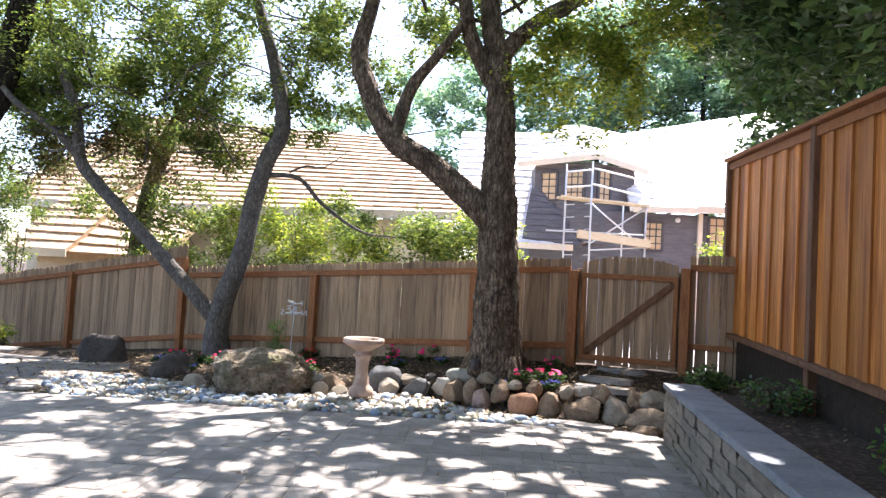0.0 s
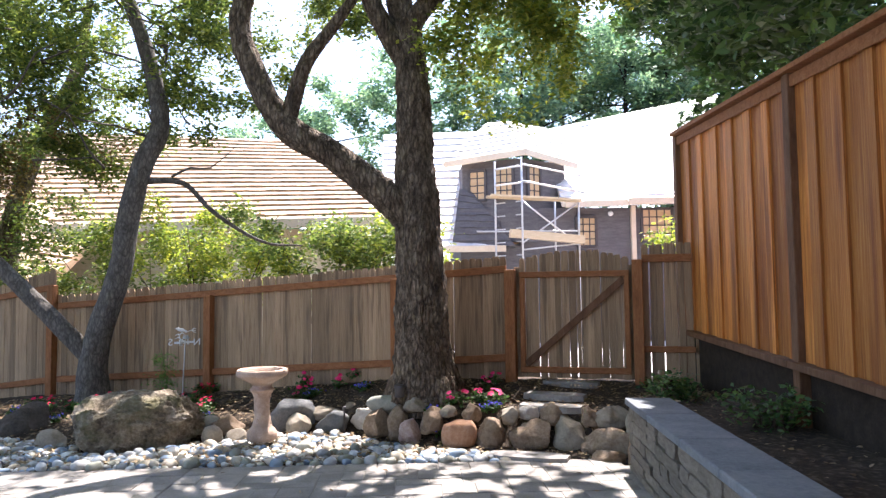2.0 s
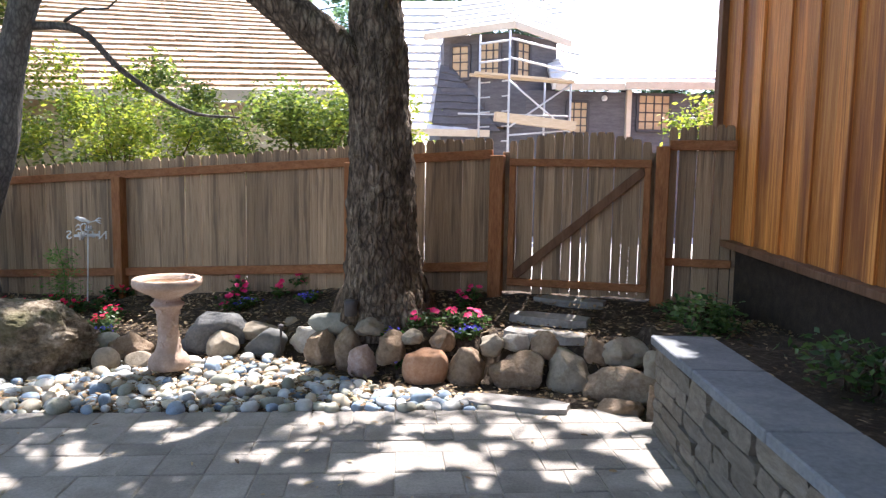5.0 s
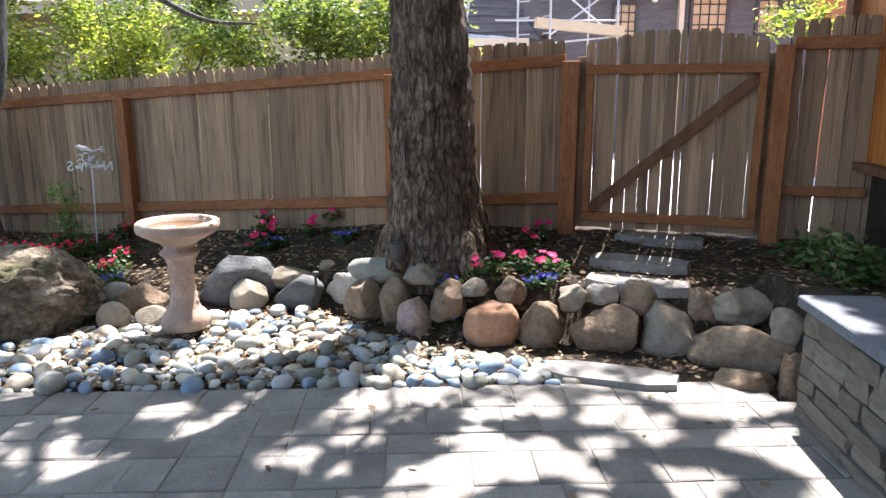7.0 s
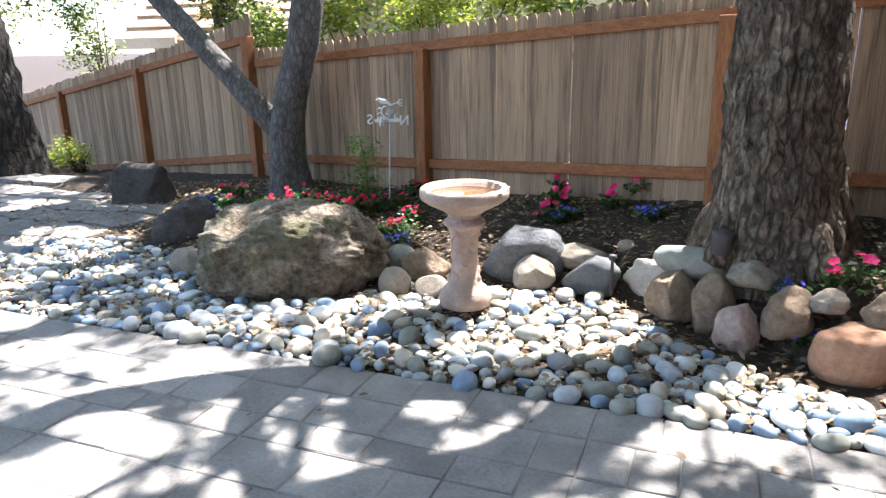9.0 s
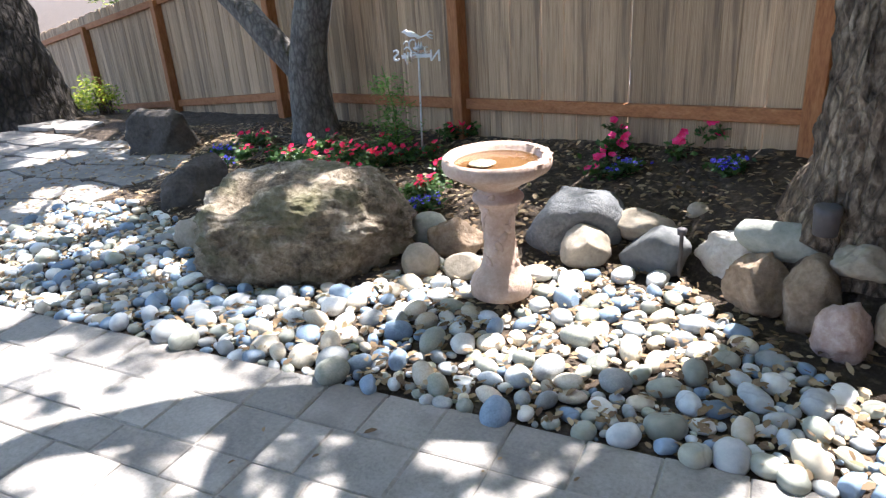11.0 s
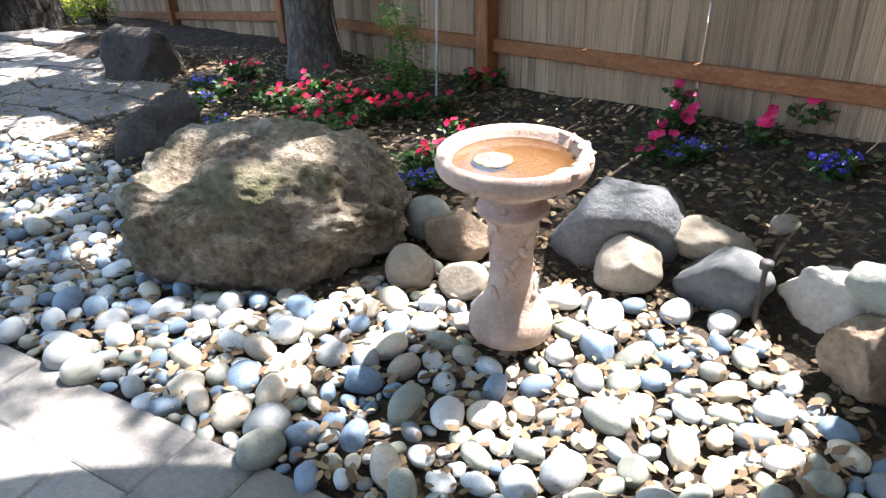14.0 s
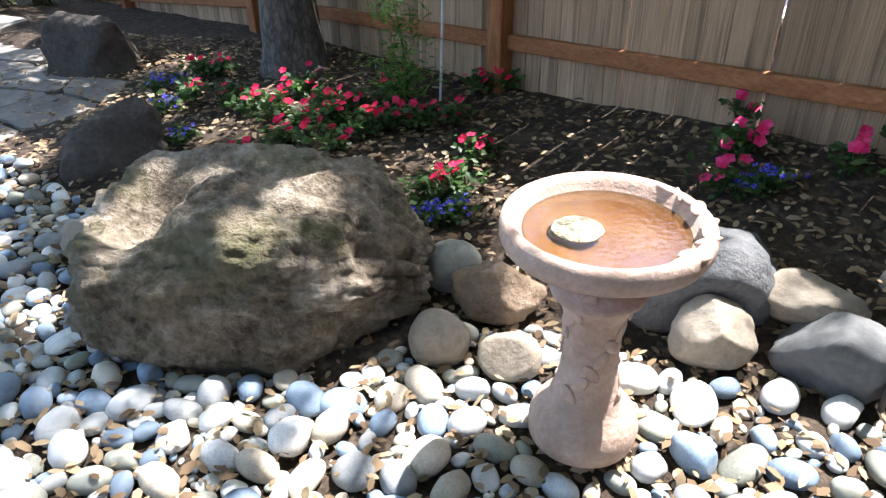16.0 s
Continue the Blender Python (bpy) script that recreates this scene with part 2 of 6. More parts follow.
FASCIA = mat("cream painted fascia", [(0.62, 0.5, 0.36), (0.74, 0.63, 0.48)], 3, 0.7, 0.1)
BLIND = mat("warm plywood seen through panes", [(0.52, 0.36, 0.2), (0.66, 0.49, 0.3)], 3, 0.7, 0.1, (1, 1, 4))
FRAME = mat("dark window frame", [(0.06, 0.055, 0.055), (0.1, 0.09, 0.09)], 6, 0.6, 0.1)
ORANGE_WALL = mat("orange-red board siding", [(0.42, 0.13, 0.06), (0.55, 0.2, 0.1)], 3, 0.8, 0.2, (1, 1, 6))
L_OAK = leaf_mat("oak leaves", [(0.0569, 0.0894, 0.0293), (0.122, 0.171, 0.0488), (0.26, 0.293, 0.065)])
# Yellow-green leaf colour with sunlight already brightened into it.
L_SUNLIT = leaf_mat("yellow-green leaves brightened as sunlit", [(0.096, 0.144, 0.03), (0.192, 0.24, 0.048), (0.36, 0.36, 0.072)], 0.55)
L_DARK = leaf_mat("dark broad leaves", [(0.0289, 0.0643, 0.0224), (0.0643, 0.121, 0.0401), (0.129, 0.209, 0.0643)], 0.35)
# Distance haze is mixed into these leaves: paler, bluer green.
L_FAR = leaf_mat("distant foliage paled for haze", [(0.078, 0.156, 0.101), (0.176, 0.273, 0.162), (0.351, 0.468, 0.254)], 0.35)
L_BRONZE = leaf_mat("bronze oak leaves", [(0.06, 0.05, 0.02), (0.12, 0.09, 0.035), (0.2, 0.14, 0.05)])
L_PLANT = leaf_mat("garden plant leaves", [(0.025, 0.06, 0.018), (0.05, 0.105, 0.03), (0.1, 0.16, 0.05)], 0.35)
L_FERN = leaf_mat("fresh green leaflets", [(0.06, 0.13, 0.03), (0.1, 0.19, 0.045), (0.16, 0.26, 0.07)], 0.45)
P_PINK = leaf_mat("pink petals", [(0.62, 0.015, 0.09), (0.78, 0.03, 0.16), (0.85, 0.09, 0.28)], 0.35, 0.6)
P_RED = leaf_mat("rose-red petals", [(0.5, 0.008, 0.035), (0.68, 0.015, 0.07), (0.78, 0.04, 0.14)], 0.35, 0.6)
P_BLUE = leaf_mat("violet-blue petals", [(0.06, 0.05, 0.45), (0.12, 0.1, 0.62), (0.24, 0.24, 0.75)], 0.3, 0.6)
LITTER = leaf_mat("dry fallen leaves", [(0.108, 0.0673, 0.0359), (0.233, 0.162, 0.0901), (0.413, 0.323, 0.197)], 0.15, 0.8)

WATER = bpy.data.materials.new("amber water")
WATER.use_nodes = True
_b = WATER.node_tree.nodes["Principled BSDF"]
_b.inputs["Base Color"].default_value = (0.95, 0.72, 0.38, 1)
_b.inputs["Roughness"].default_value, _b.inputs["IOR"].default_value = 0.015, 1.8
_b.inputs["Transmission Weight"].default_value = 1.0
_n = WATER.node_tree.nodes.new("ShaderNodeTexNoise")
_n.inputs["Scale"].default_value = 22.0
_p = WATER.node_tree.nodes.new("ShaderNodeBump")
_p.inputs["Strength"].default_value, _p.inputs["Distance"].default_value = 0.12, 0.008
WATER.node_tree.links.new(_n.outputs[0], _p.inputs["Height"])
WATER.node_tree.links.new(_p.outputs[0], _b.inputs["Normal"])
BASIN = mat("amber algae-stained basin", [(0.081, 0.0358, 0.0108), (0.112, 0.0571, 0.0192), (0.135, 0.0842, 0.0432)], 9, 0.7, 0.3)
GLASS = bpy.data.materials.new("window glass")
GLASS.use_nodes = True
_g = GLASS.node_tree.nodes["Principled BSDF"]
_g.inputs["Transmission Weight"].default_value, _g.inputs["Roughness"].default_value = 1.0, 0.02


# ---- builders ----
rng = np.random.default_rng(7)
rnd = random.Random(11)


def thing(name, at=(0, 0, 0), label="", category="", group="", kind=""):
    ob = new(name)
    ob.empty_display_size = 0.1
    ob.matrix_basis = Matrix.Translation(at)
    return tagged(ob, label, category, group, kind)


def mesh_of(name, bm, material, smooth=True):
    me = bpy.data.meshes.new(name)
    bm.to_mesh(me)
    bm.free()
    me.materials.append(material)
    me.polygons.foreach_set("use_smooth", [smooth] * len(me.polygons))
    return me


def raw_mesh(name, verts, faces, material, smooth=False):
    me = bpy.data.meshes.new(name)
    me.from_pydata([tuple(v) for v in verts], [], faces)
    me.materials.append(material)
    me.polygons.foreach_set("use_smooth", [smooth] * len(me.polygons))
    return me


def part(name, data, material=None, parent=None, label="", smooth=True, m=None, kind=""):
    """One mesh object, from a bmesh or a mesh; in world places unless m gives its pose under the parent."""
    me = data if isinstance(data, bpy.types.Mesh) else mesh_of(name, data, material, smooth)
    ob = new(name, me)
    if parent is not None:
        ob.parent = parent
        if m is None:
            base = parent.matrix_basis if parent.parent is None else parent.parent.matrix_basis @ parent.matrix_parent_inverse @ parent.matrix_basis
            ob.matrix_parent_inverse = base.inverted()
    if m is not None:
        ob.matrix_basis = m
    return tagged(ob, label, kind=kind)


def box(bm, lo, hi, m=None, bevel=0.0):
    v = [bm.verts.new((x, y, z)) for x in (lo[0], hi[0]) for y in (lo[1], hi[1]) for z in (lo[2], hi[2])]
    f = [bm.faces.new([v[i] for i in q]) for q in ((0, 1, 3, 2), (4, 6, 7, 5), (0, 4, 5, 1), (2, 3, 7, 6), (0, 2, 6, 4), (1, 5, 7, 3))]
    if bevel:
        edges = list({e for g in f for e in g.edges})
        out = bmesh.ops.bevel(bm, geom=edges, offset=bevel, segments=1, affect="EDGES")
        v = list({w for g in out["faces"] for w in g.verts} | {w for w in v if w.is_valid})
    if m is not None:
        bmesh.ops.transform(bm, matrix=m, verts=[w for w in v if w.is_valid])
    return bm


def beam(bm, a, b, w, h, up=(0, 0, 1), bevel=0.004):
    """A squared timber from a to b, w across and h along up."""
    a, b = Vector(a), Vector(b)
    x = (b - a).normalized()
    y = Vector(up).cross(x).normalized()
    z = x.cross(y)
    m = Matrix((x, y, z)).transposed().to_4x4()
    m.translation = a
    return box(bm, (0, -w / 2, -h / 2), ((b - a).length, w / 2, h / 2), m, bevel)


def resample(pts, radii, step):
    pts = [Vector(p) for p in pts]
    P = [2 * pts[0] - pts[1]] + pts + [2 * pts[-1] - pts[-2]]
    out, rr = [], []
    for i in range(1, len(P) - 2):
        n = max(2, int((P[i + 1] - P[i]).length / step))
        for k in range(n):
            t = k / n
            a, b, c, d = P[i - 1], P[i], P[i + 1], P[i + 2]
            out.append(0.5 * (2 * b + (c - a) * t + (2 * a - 5 * b + 4 * c - d) * t * t + (3 * b - a - 3 * c + d) * t ** 3))
            rr.append(radii[i - 1] * (1 - t) + radii[i] * t)
    out.append(pts[-1])
    rr.append(radii[-1])
    return out, rr


def tube(bm, pts, radii, sides=12, step=0.12, rough=0.06, ridge=0.0, seed=0.0):
    """A limb along the points with its own taper, lumps and bark ridges."""
    path, rr = resample(pts, radii, step)
    rings = []
    side = Vector((1, 0, 0))
    for i, p in enumerate(path):
        way = (path[min(i + 1, len(path) - 1)] - path[max(i - 1, 0)]).normalized()
        side = (side - way * side.dot(way))
        if side.length < 1e-4:
            side = way.orthogonal()
        side.normalize()
        up = way.cross(side)
        ring = []
        for k in range(sides):
            a = 2 * math.pi * k / sides
            d = side * math.cos(a) + up * math.sin(a)
            f = 1 + rough * noise.noise(Vector((p.x, p.y, p.z)) * 3 + d * 1.3 + Vector((seed, 0, 0)))
            if ridge:
                q = Vector((a * 4.2, p.z * 4.6 + 0.9 * noise.noise(Vector((a * 2, p.z * 3, seed))), seed))
                f += ridge * (abs(noise.noise(q * 1.6)) * 2.0 - 0.5) + ridge * 0.5 * noise.noise(q * 5)
            ring.append(bm.verts.new(p + d * rr[i] * f))
        rings.append(ring)
    for r0, r1 in zip(rings, rings[1:]):
        for k in range(sides):
            bm.faces.new((r0[k], r0[(k + 1) % sides], r1[(k + 1) % sides], r1[k]))
    bm.faces.new(rings[0][::-1])
    bm.faces.new(rings[-1])
    return bm


def lathe(bm, profile, sides=48, wobble=0.0, cap=True):
    rings = []
    for r, z in profile:
        rings.append([bm.verts.new((r * math.cos(2 * math.pi * k / sides) * (1 + wobble * noise.noise(Vector((math.cos(2 * math.pi * k / sides) * 2, math.sin(2 * math.pi * k / sides) * 2, z * 9)))),
                                    r * math.sin(2 * math.pi * k / sides), z)) for k in range(sides)])
    for a, b in zip(rings, rings[1:]):
        for k in range(sides):
            bm.faces.new((a[k], a[(k + 1) % sides], b[(k + 1) % sides], b[k]))
    bm.faces.new(rings[0][::-1])
    if cap:
        bm.faces.new(rings[-1])
    return bm


# openings in the crowns through which the sun reaches the ground: x, y on the ground and radius
BED_SUN = [
    (-2.09, 8.24, 0.22), (-2.2, 8.08, 0.17), (-2.0, 8.42, 0.13), (-1.95, 8.6, 0.05), (-1.44, 9.01, 0.05), (-1.08, 8.25, 0.3), (-1.28, 8.12, 0.2), (-0.88, 8.34, 0.2),
    (-1.42, 8.2, 0.05), (-2.33, 7.83, 0.04), (-1.53, 8.33, 0.04), (-1.38, 8.34, 0.04), (-1.86, 7.87, 0.04), (-0.89, 9.09, 0.24), (-0.74, 8.97, 0.2), (-1.2, 9.63, 0.15),
    (-1.31, 9.09, 0.05), (-2.61, 9.57, 0.06), (-4.72, 9.65, 0.11), (-3.95, 9.49, 0.06), (-3.24, 8.27, 0.13), (-2.72, 8.38, 0.09), (-2.77, 8.16, 0.05), (-2.42, 8.35, 0.04),
    (-1.98, 8.1, 0.07), (-5.37, 8.97, 0.27), (-4.86, 8.98, 0.25), (-4.75, 8.45, 0.15), (-4.15, 8.34, 0.17), (-3.49, 8.19, 0.09), (-7.53, 10.68, 0.23), (-6.65, 9.84, 0.23),
    (-6.65, 10.46, 0.15), (-4.97, 9.74, 0.11),
]
NEAR_SUN = [
    (-0.04, 7.32, 0.08), (0.19, 7.36, 0.09), (0.52, 7.27, 0.13), (0.63, 7.16, 0.1), (0.93, 7.43, 0.17), (1.05, 7.34, 0.11), (-0.05, 6.93, 0.18), (0.14, 6.9, 0.14),
    (-0.3, 6.76, 0.13), (1.07, 6.98, 0.15), (1.14, 6.84, 0.1), (0.65, 6.71, 0.11), (-0.34, 7.54, 0.07), (-0.59, 7.43, 0.07), (-0.77, 7.59, 0.1), (-0.59, 7.11, 0.06),
    (-0.8, 6.96, 0.06), (0.38, 7.0, 0.07), (1.19, 7.36, 0.1), (1.13, 6.65, 0.1), (0.29, 6.72, 0.07),
]
WEST_SUN = [
    (-2.75, 6.98, 0.18), (-2.65, 7.15, 0.16), (-2.62, 7.39, 0.16), (-2.45, 6.8, 0.14), (-2.48, 6.54, 0.2), (-2.68, 7.42, 0.11), (-1.81, 7.03, 0.09), (-2.21, 7.03, 0.07),
    (-1.43, 6.93, 0.07), (-1.26, 7.17, 0.09), (-1.16, 7.34, 0.06), (-1.47, 7.39, 0.08), (-1.63, 6.91, 0.06), (-3.11, 6.99, 0.08), (-2.07, 7.35, 0.06), (-1.86, 7.37, 0.05),
    (-1.87, 6.72, 0.08), (-3.05, 7.29, 0.12), (-3.47, 7.28, 0.16), (-3.95, 7.58, 0.18), (-4.67, 8.58, 0.27), (-4.7, 8.29, 0.22),
]
FAR_SUN = [
    (-3.6, 5.65, 0.29), (-3.32, 5.11, 0.18), (-2.57, 4.89, 0.18), (-4.07, 6.68, 0.17), (-4.59, 7.92, 0.34), (-5.29, 8.24, 0.22), (-2.13, 5.49, 0.11), (-1.46, 5.31, 0.14),
    (-1.01, 5.29, 0.16), (-0.31, 5.6, 0.18), (0.06, 5.76, 0.13), (0.3, 5.55, 0.16), (-2.2, 5.0, 0.09), (-1.99, 5.93, 0.1), (-2.8, 4.74, 0.12), (-2.55, 5.53, 0.09),
    (-1.51, 6.07, 0.1), (-1.08, 6.1, 0.11), (-0.59, 5.98, 0.1), (-0.79, 5.28, 0.1),
]
OPENINGS = BED_SUN + NEAR_SUN + WEST_SUN + FAR_SUN
_r = random.Random(23)
for _ in range(420):
    _x, _y, _s = _r.uniform(-9, 1.0), _r.uniform(-2.0, 8.5), _r.uniform(0.03, 0.12)
    if _y > 6.5 and _x > -4.2:
        _s *= 0.4
    OPENINGS.append((_x, _y, _s))
CELL, WEST, SOUTH = 0.02, -10.0, -3.0
SUNNY = np.zeros((620, 720), bool)
for k, (x, y, r) in enumerate(OPENINGS):
    i0, i1, j0, j1 = (max(0, int((x - 1.5 * r - WEST) / CELL)), int((x + 1.5 * r - WEST) / CELL) + 1, max(0, int((y - 1.5 * r - SOUTH) / CELL)), int((y + 1.5 * r - SOUTH) / CELL) + 1)
    gx, gy = np.meshgrid(np.arange(i0, i1) * CELL + WEST - x, np.arange(j0, j1) * CELL + SOUTH - y, indexing="ij")
    a = np.arctan2(gy, gx)
    spot = np.hypot(gx, gy) < r * (1.05 + 0.22 * np.sin(3 * a + k) + 0.14 * np.sin(5 * a + 2 * k)) + 0.03
    room = SUNNY[i0:i1, j0:j1]
    room |= spot[:room.shape[0], :room.shape[1]]


def opened(c):
    """Which of the points lie clear of the openings, seen along the sun's way."""
    g = c[:, :2] - np.outer(c[:, 2], (SUN_WAY[0] / SUN_WAY[2], SUN_WAY[1] / SUN_WAY[2]))
    i, j = ((g[:, 0] - WEST) / CELL).astype(int), ((g[:, 1] - SOUTH) / CELL).astype(int)
    inside = (i >= 0) & (i < 620) & (j >= 0) & (j < 720)
    sunny = np.zeros(len(c), bool)
    sunny[inside] = SUNNY[i[inside], j[inside]]
    return ~sunny | (c[:, 2] < 2.6) | (c[:, 1] > 18)


def leaves(centres, size, spread, per, shape=0.5, flat=0.4, jitter=0.4):
    """Vertices and faces of per leaves round every centre: folded diamonds of four points."""
    c = np.repeat(np.asarray(centres, float), per, 0)
    n = len(c)
    c = c + rng.normal(0, spread, (n, 3)) * (1, 1, 0.75)
    c = c[opened(c)]
    n = len(c)
    way = rng.normal(0, 1, (n, 3))
    way[:, 2] = way[:, 2] * flat - 0.15
    way /= np.linalg.norm(way, axis=1)[:, None]
    nor = rng.normal(0, 0.7, (n, 3)) + (0, 0, 1)
    side = np.cross(way, nor)
    side /= np.linalg.norm(side, axis=1)[:, None] + 1e-9
    up = np.cross(side, way)
    s = (size * (1 + jitter * rng.uniform(-1, 1, n)))[:, None]
    v = np.stack([c - way * s * 0.5, c + side * s * shape * 0.5 + up * s * 0.08, c + way * s * 0.5, c - side * s * shape * 0.5 + up * s * 0.08], 1).reshape(-1, 3)
    i = np.arange(n)[:, None] * 4
    f = np.concatenate([i + (0, 1, 2), i + (0, 2, 3)], 1).reshape(-1, 3)
    return v, f


def dry_leaves(centres, size, flat=0.15):
    """Fallen leaves: curled ovals of six points lying about each centre."""
    c = np.asarray(centres, float)
    n = len(c)
    way = rng.normal(0, 1, (n, 3)) * (1, 1, flat)
    way /= np.linalg.norm(way, axis=1)[:, None]
    side = np.cross(way, rng.normal(0, 0.22, (n, 3)) + (0, 0, 1))
    side /= np.linalg.norm(side, axis=1)[:, None]
    up = np.cross(side, way)
    s = (size * rng.uniform(0.5, 1.3, n))[:, None]
    w = s * rng.uniform(0.17, 0.27, (n, 1))
    lift = s * rng.uniform(0.02, 0.14, (n, 1))
    v = np.stack([c - way * s * 0.5, c - way * s * 0.2 + side * w + up * lift, c + way * s * 0.22 + side * w * 0.85 + up * lift, c + way * s * 0.5 + up * lift * 0.6,
                  c + way * s * 0.22 - side * w * 0.85 + up * lift, c - way * s * 0.2 - side * w + up * lift], 1).reshape(-1, 3)
    i = np.arange(n)[:, None] * 6
    f = np.concatenate([i + (0, 1, 5), i + (1, 2, 5), i + (2, 4, 5), i + (2, 3, 4)], 1).reshape(-1, 3)
    return v, f


def leaf_mesh(name, chunks, material):
    v = np.concatenate([a for a, _ in chunks])
    off, fs = 0, []
    for a, f in chunks:
        fs.append(f + off)
        off += len(a)
    f = np.concatenate(fs)
    me = bpy.data.meshes.new(name)
    me.vertices.add(len(v))
    me.vertices.foreach_set("co", v.ravel())
    me.loops.add(f.size)
    me.loops.foreach_set("vertex_index", f.ravel().astype(np.int32))
    me.polygons.add(len(f))
    me.polygons.foreach_set("loop_start", np.arange(0, f.size, 3, dtype=np.int32))
    me.update(calc_edges=True)
    me.validate()
    me.materials.append(material)
    return me


def blob(centre, radii, n):
    """Cluster centres in an ellipsoid, thicker towards its skin and bunched, with gaps."""
    knots = rng.normal(0, 1, (max(3, n // 16), 3))
    knots = knots / np.linalg.norm(knots, axis=1)[:, None] * rng.uniform(0.35, 1, (len(knots), 1)) ** 0.6
    k = knots[rng.integers(0, len(knots), n)] + rng.normal(0, 0.085, (n, 3))
    return np.asarray(centre) + k * radii


def rock_mesh(name, size, material, seed, rough=0.18, power=2.6, detail=3, cuts=4):
    """A stone: a superellipsoid, cut by a few planes and roughened."""
    bm = bmesh.new()
    bmesh.ops.create_icosphere(bm, subdivisions=detail, radius=1)
    r = random.Random(seed)
    planes = [(Vector((r.uniform(-1, 1), r.uniform(-1, 1), r.uniform(-0.2, 1))).normalized(), r.uniform(0.56, 0.84)) for _ in range(cuts)]
    for v in bm.verts:
        d = v.co.normalized()
        k = (abs(d.x) ** power + abs(d.y) ** power + abs(d.z) ** power) ** (-1 / power)
        p = d * k
        for n_, lim in planes:
            over = p.dot(n_) - lim
            if over > 0:
                p -= n_ * over * 0.95
        o = Vector((seed * 3.1, 0, 0))
        p *= 1 + rough * noise.noise(p * 1.5 + o) + rough * 0.45 * noise.noise(p * 4 + o) + rough * 0.2 * noise.noise(p * 10 + o)
        v.co = Vector((p.x * size[0] / 2, p.y * size[1] / 2, p.z * size[2] * 0.62 + size[2] * 0.38))
    return mesh_of(name, bm, material)


# ---- the lie of the land ----
def fence_y(x):
    return 10.43 - 0.3457 * (x + 2.7)


def wall_x(y):
    return 1.28 + (y - 7.26) * 0.1


BACK = ((-14, -10, -7, -5, -2.7, -0.5, 0.7, 2.4, 6), (-0.5, -0.35, -0.08, 0.1, 0.2, 0.42, 0.44, 0.45, 0.45))
FRONT = ((-14, -2.3, -1.0, -0.5, 0.2, 6), (0.0, 0.03, 0.1, 0.26, 0.26, 0.27))
EDGE = ((-14, -5.2, -4.6, -2.3, -1.0, -0.7, 0.0, 0.5, 1.2, 6), (11.2, 10.2, 8.85, 8.82, 8.97, 8.7, 8.3, 8.2, 7.9, 7.8))


def ground_z(x, y):
    if y > fence_y(x) + 0.3:
        far = min(1.0, (y - fence_y(x) - 0.3) / 4)
        return float(np.interp(x, *BACK)) * (1 - far) - 0.3 * far
    if x > wall_x(y) + 0.18 and y < 8.2:
        return 0.42 + 0.02 * math.sin(y * 2)
    if y < 7.5:
        return -0.07
    e = float(np.interp(x, *EDGE))
    hf, hb = float(np.interp(x, *FRONT)), float(np.interp(x, *BACK))
    low = -0.02 - 0.03 * min(1, max(0, (-x - 4.8) / 2))
    if y < e:
        return low
    k = min(1.0, (y - e) / 0.25)
    k = k * k * (3 - 2 * k)
    mid = hf * k + low * (1 - k)
    s = min(1.0, max(0.0, (y - e - 0.1) / max(0.3, fence_y(x) - e - 0.1)))
    return mid * (1 - s) + hb * s


xs = np.concatenate([[-900, -300, -120, -60, -35, -22, -16], np.arange(-13, 3.6, 0.07), [4.5, 6, 9, 14, 22, 40, 80, 250, 900]])
ys = np.concatenate([[-900, -250, -80, -30, -14, -6, -2, 2, 5, 7], np.arange(7.3, 13.6, 0.07), [14.2, 15, 16, 18, 21, 26, 34, 50, 90, 200, 500, 1500]])
gv = []
for y in ys:
    for x in xs:
        z = ground_z(x, y)
        if -13 < x < 3.6 and 7.3 < y < 13.6:
            z += 0.018 * noise.noise(Vector((x * 3, y * 3, 0))) + 0.012 * noise.noise(Vector((x * 11, y * 11, 3)))
        gv.append((x, y, z))
nx = len(xs)
gf = [(j * nx + i, j * nx + i + 1, (j + 1) * nx + i + 1, (j + 1) * nx + i) for j in range(len(ys) - 1) for i in range(nx - 1)]
ground = tagged(new("ground", raw_mesh("ground", gv, gf, SOIL, True)), "dark mulch soil of a raised planting bed", "ground", kind="structure")


# ---- fences ----
def picket_mesh(name, material):
    """A unit board, one across, one thick, one high, with clipped top corners."""
    bm = bmesh.new()
    outline = [(-0.5, 0), (0.5, 0), (0.5, 0.975), (0.32, 1), (-0.32, 1), (-0.5, 0.975)]
    a = [bm.verts.new((x, -0.5, z)) for x, z in outline]
    b = [bm.verts.new((x, 0.5, z)) for x, z in outline]
    bm.faces.new(a)
    bm.faces.new(b[::-1])
    for k in range(6):
        bm.faces.new((a[k], b[k], b[(k + 1) % 6], a[(k + 1) % 6]))
    bmesh.ops.recalc_face_normals(bm, faces=bm.faces)
    return mesh_of(name, bm, material, False)


FENCE_ANGLE = math.atan2(-0.3457, 1)
FENCE_OUT = Vector((math.sin(FENCE_ANGLE), -math.cos(FENCE_ANGLE), 0))  # towards the patio
PICKET_MESH = picket_mesh("fence_picket", PICKET)


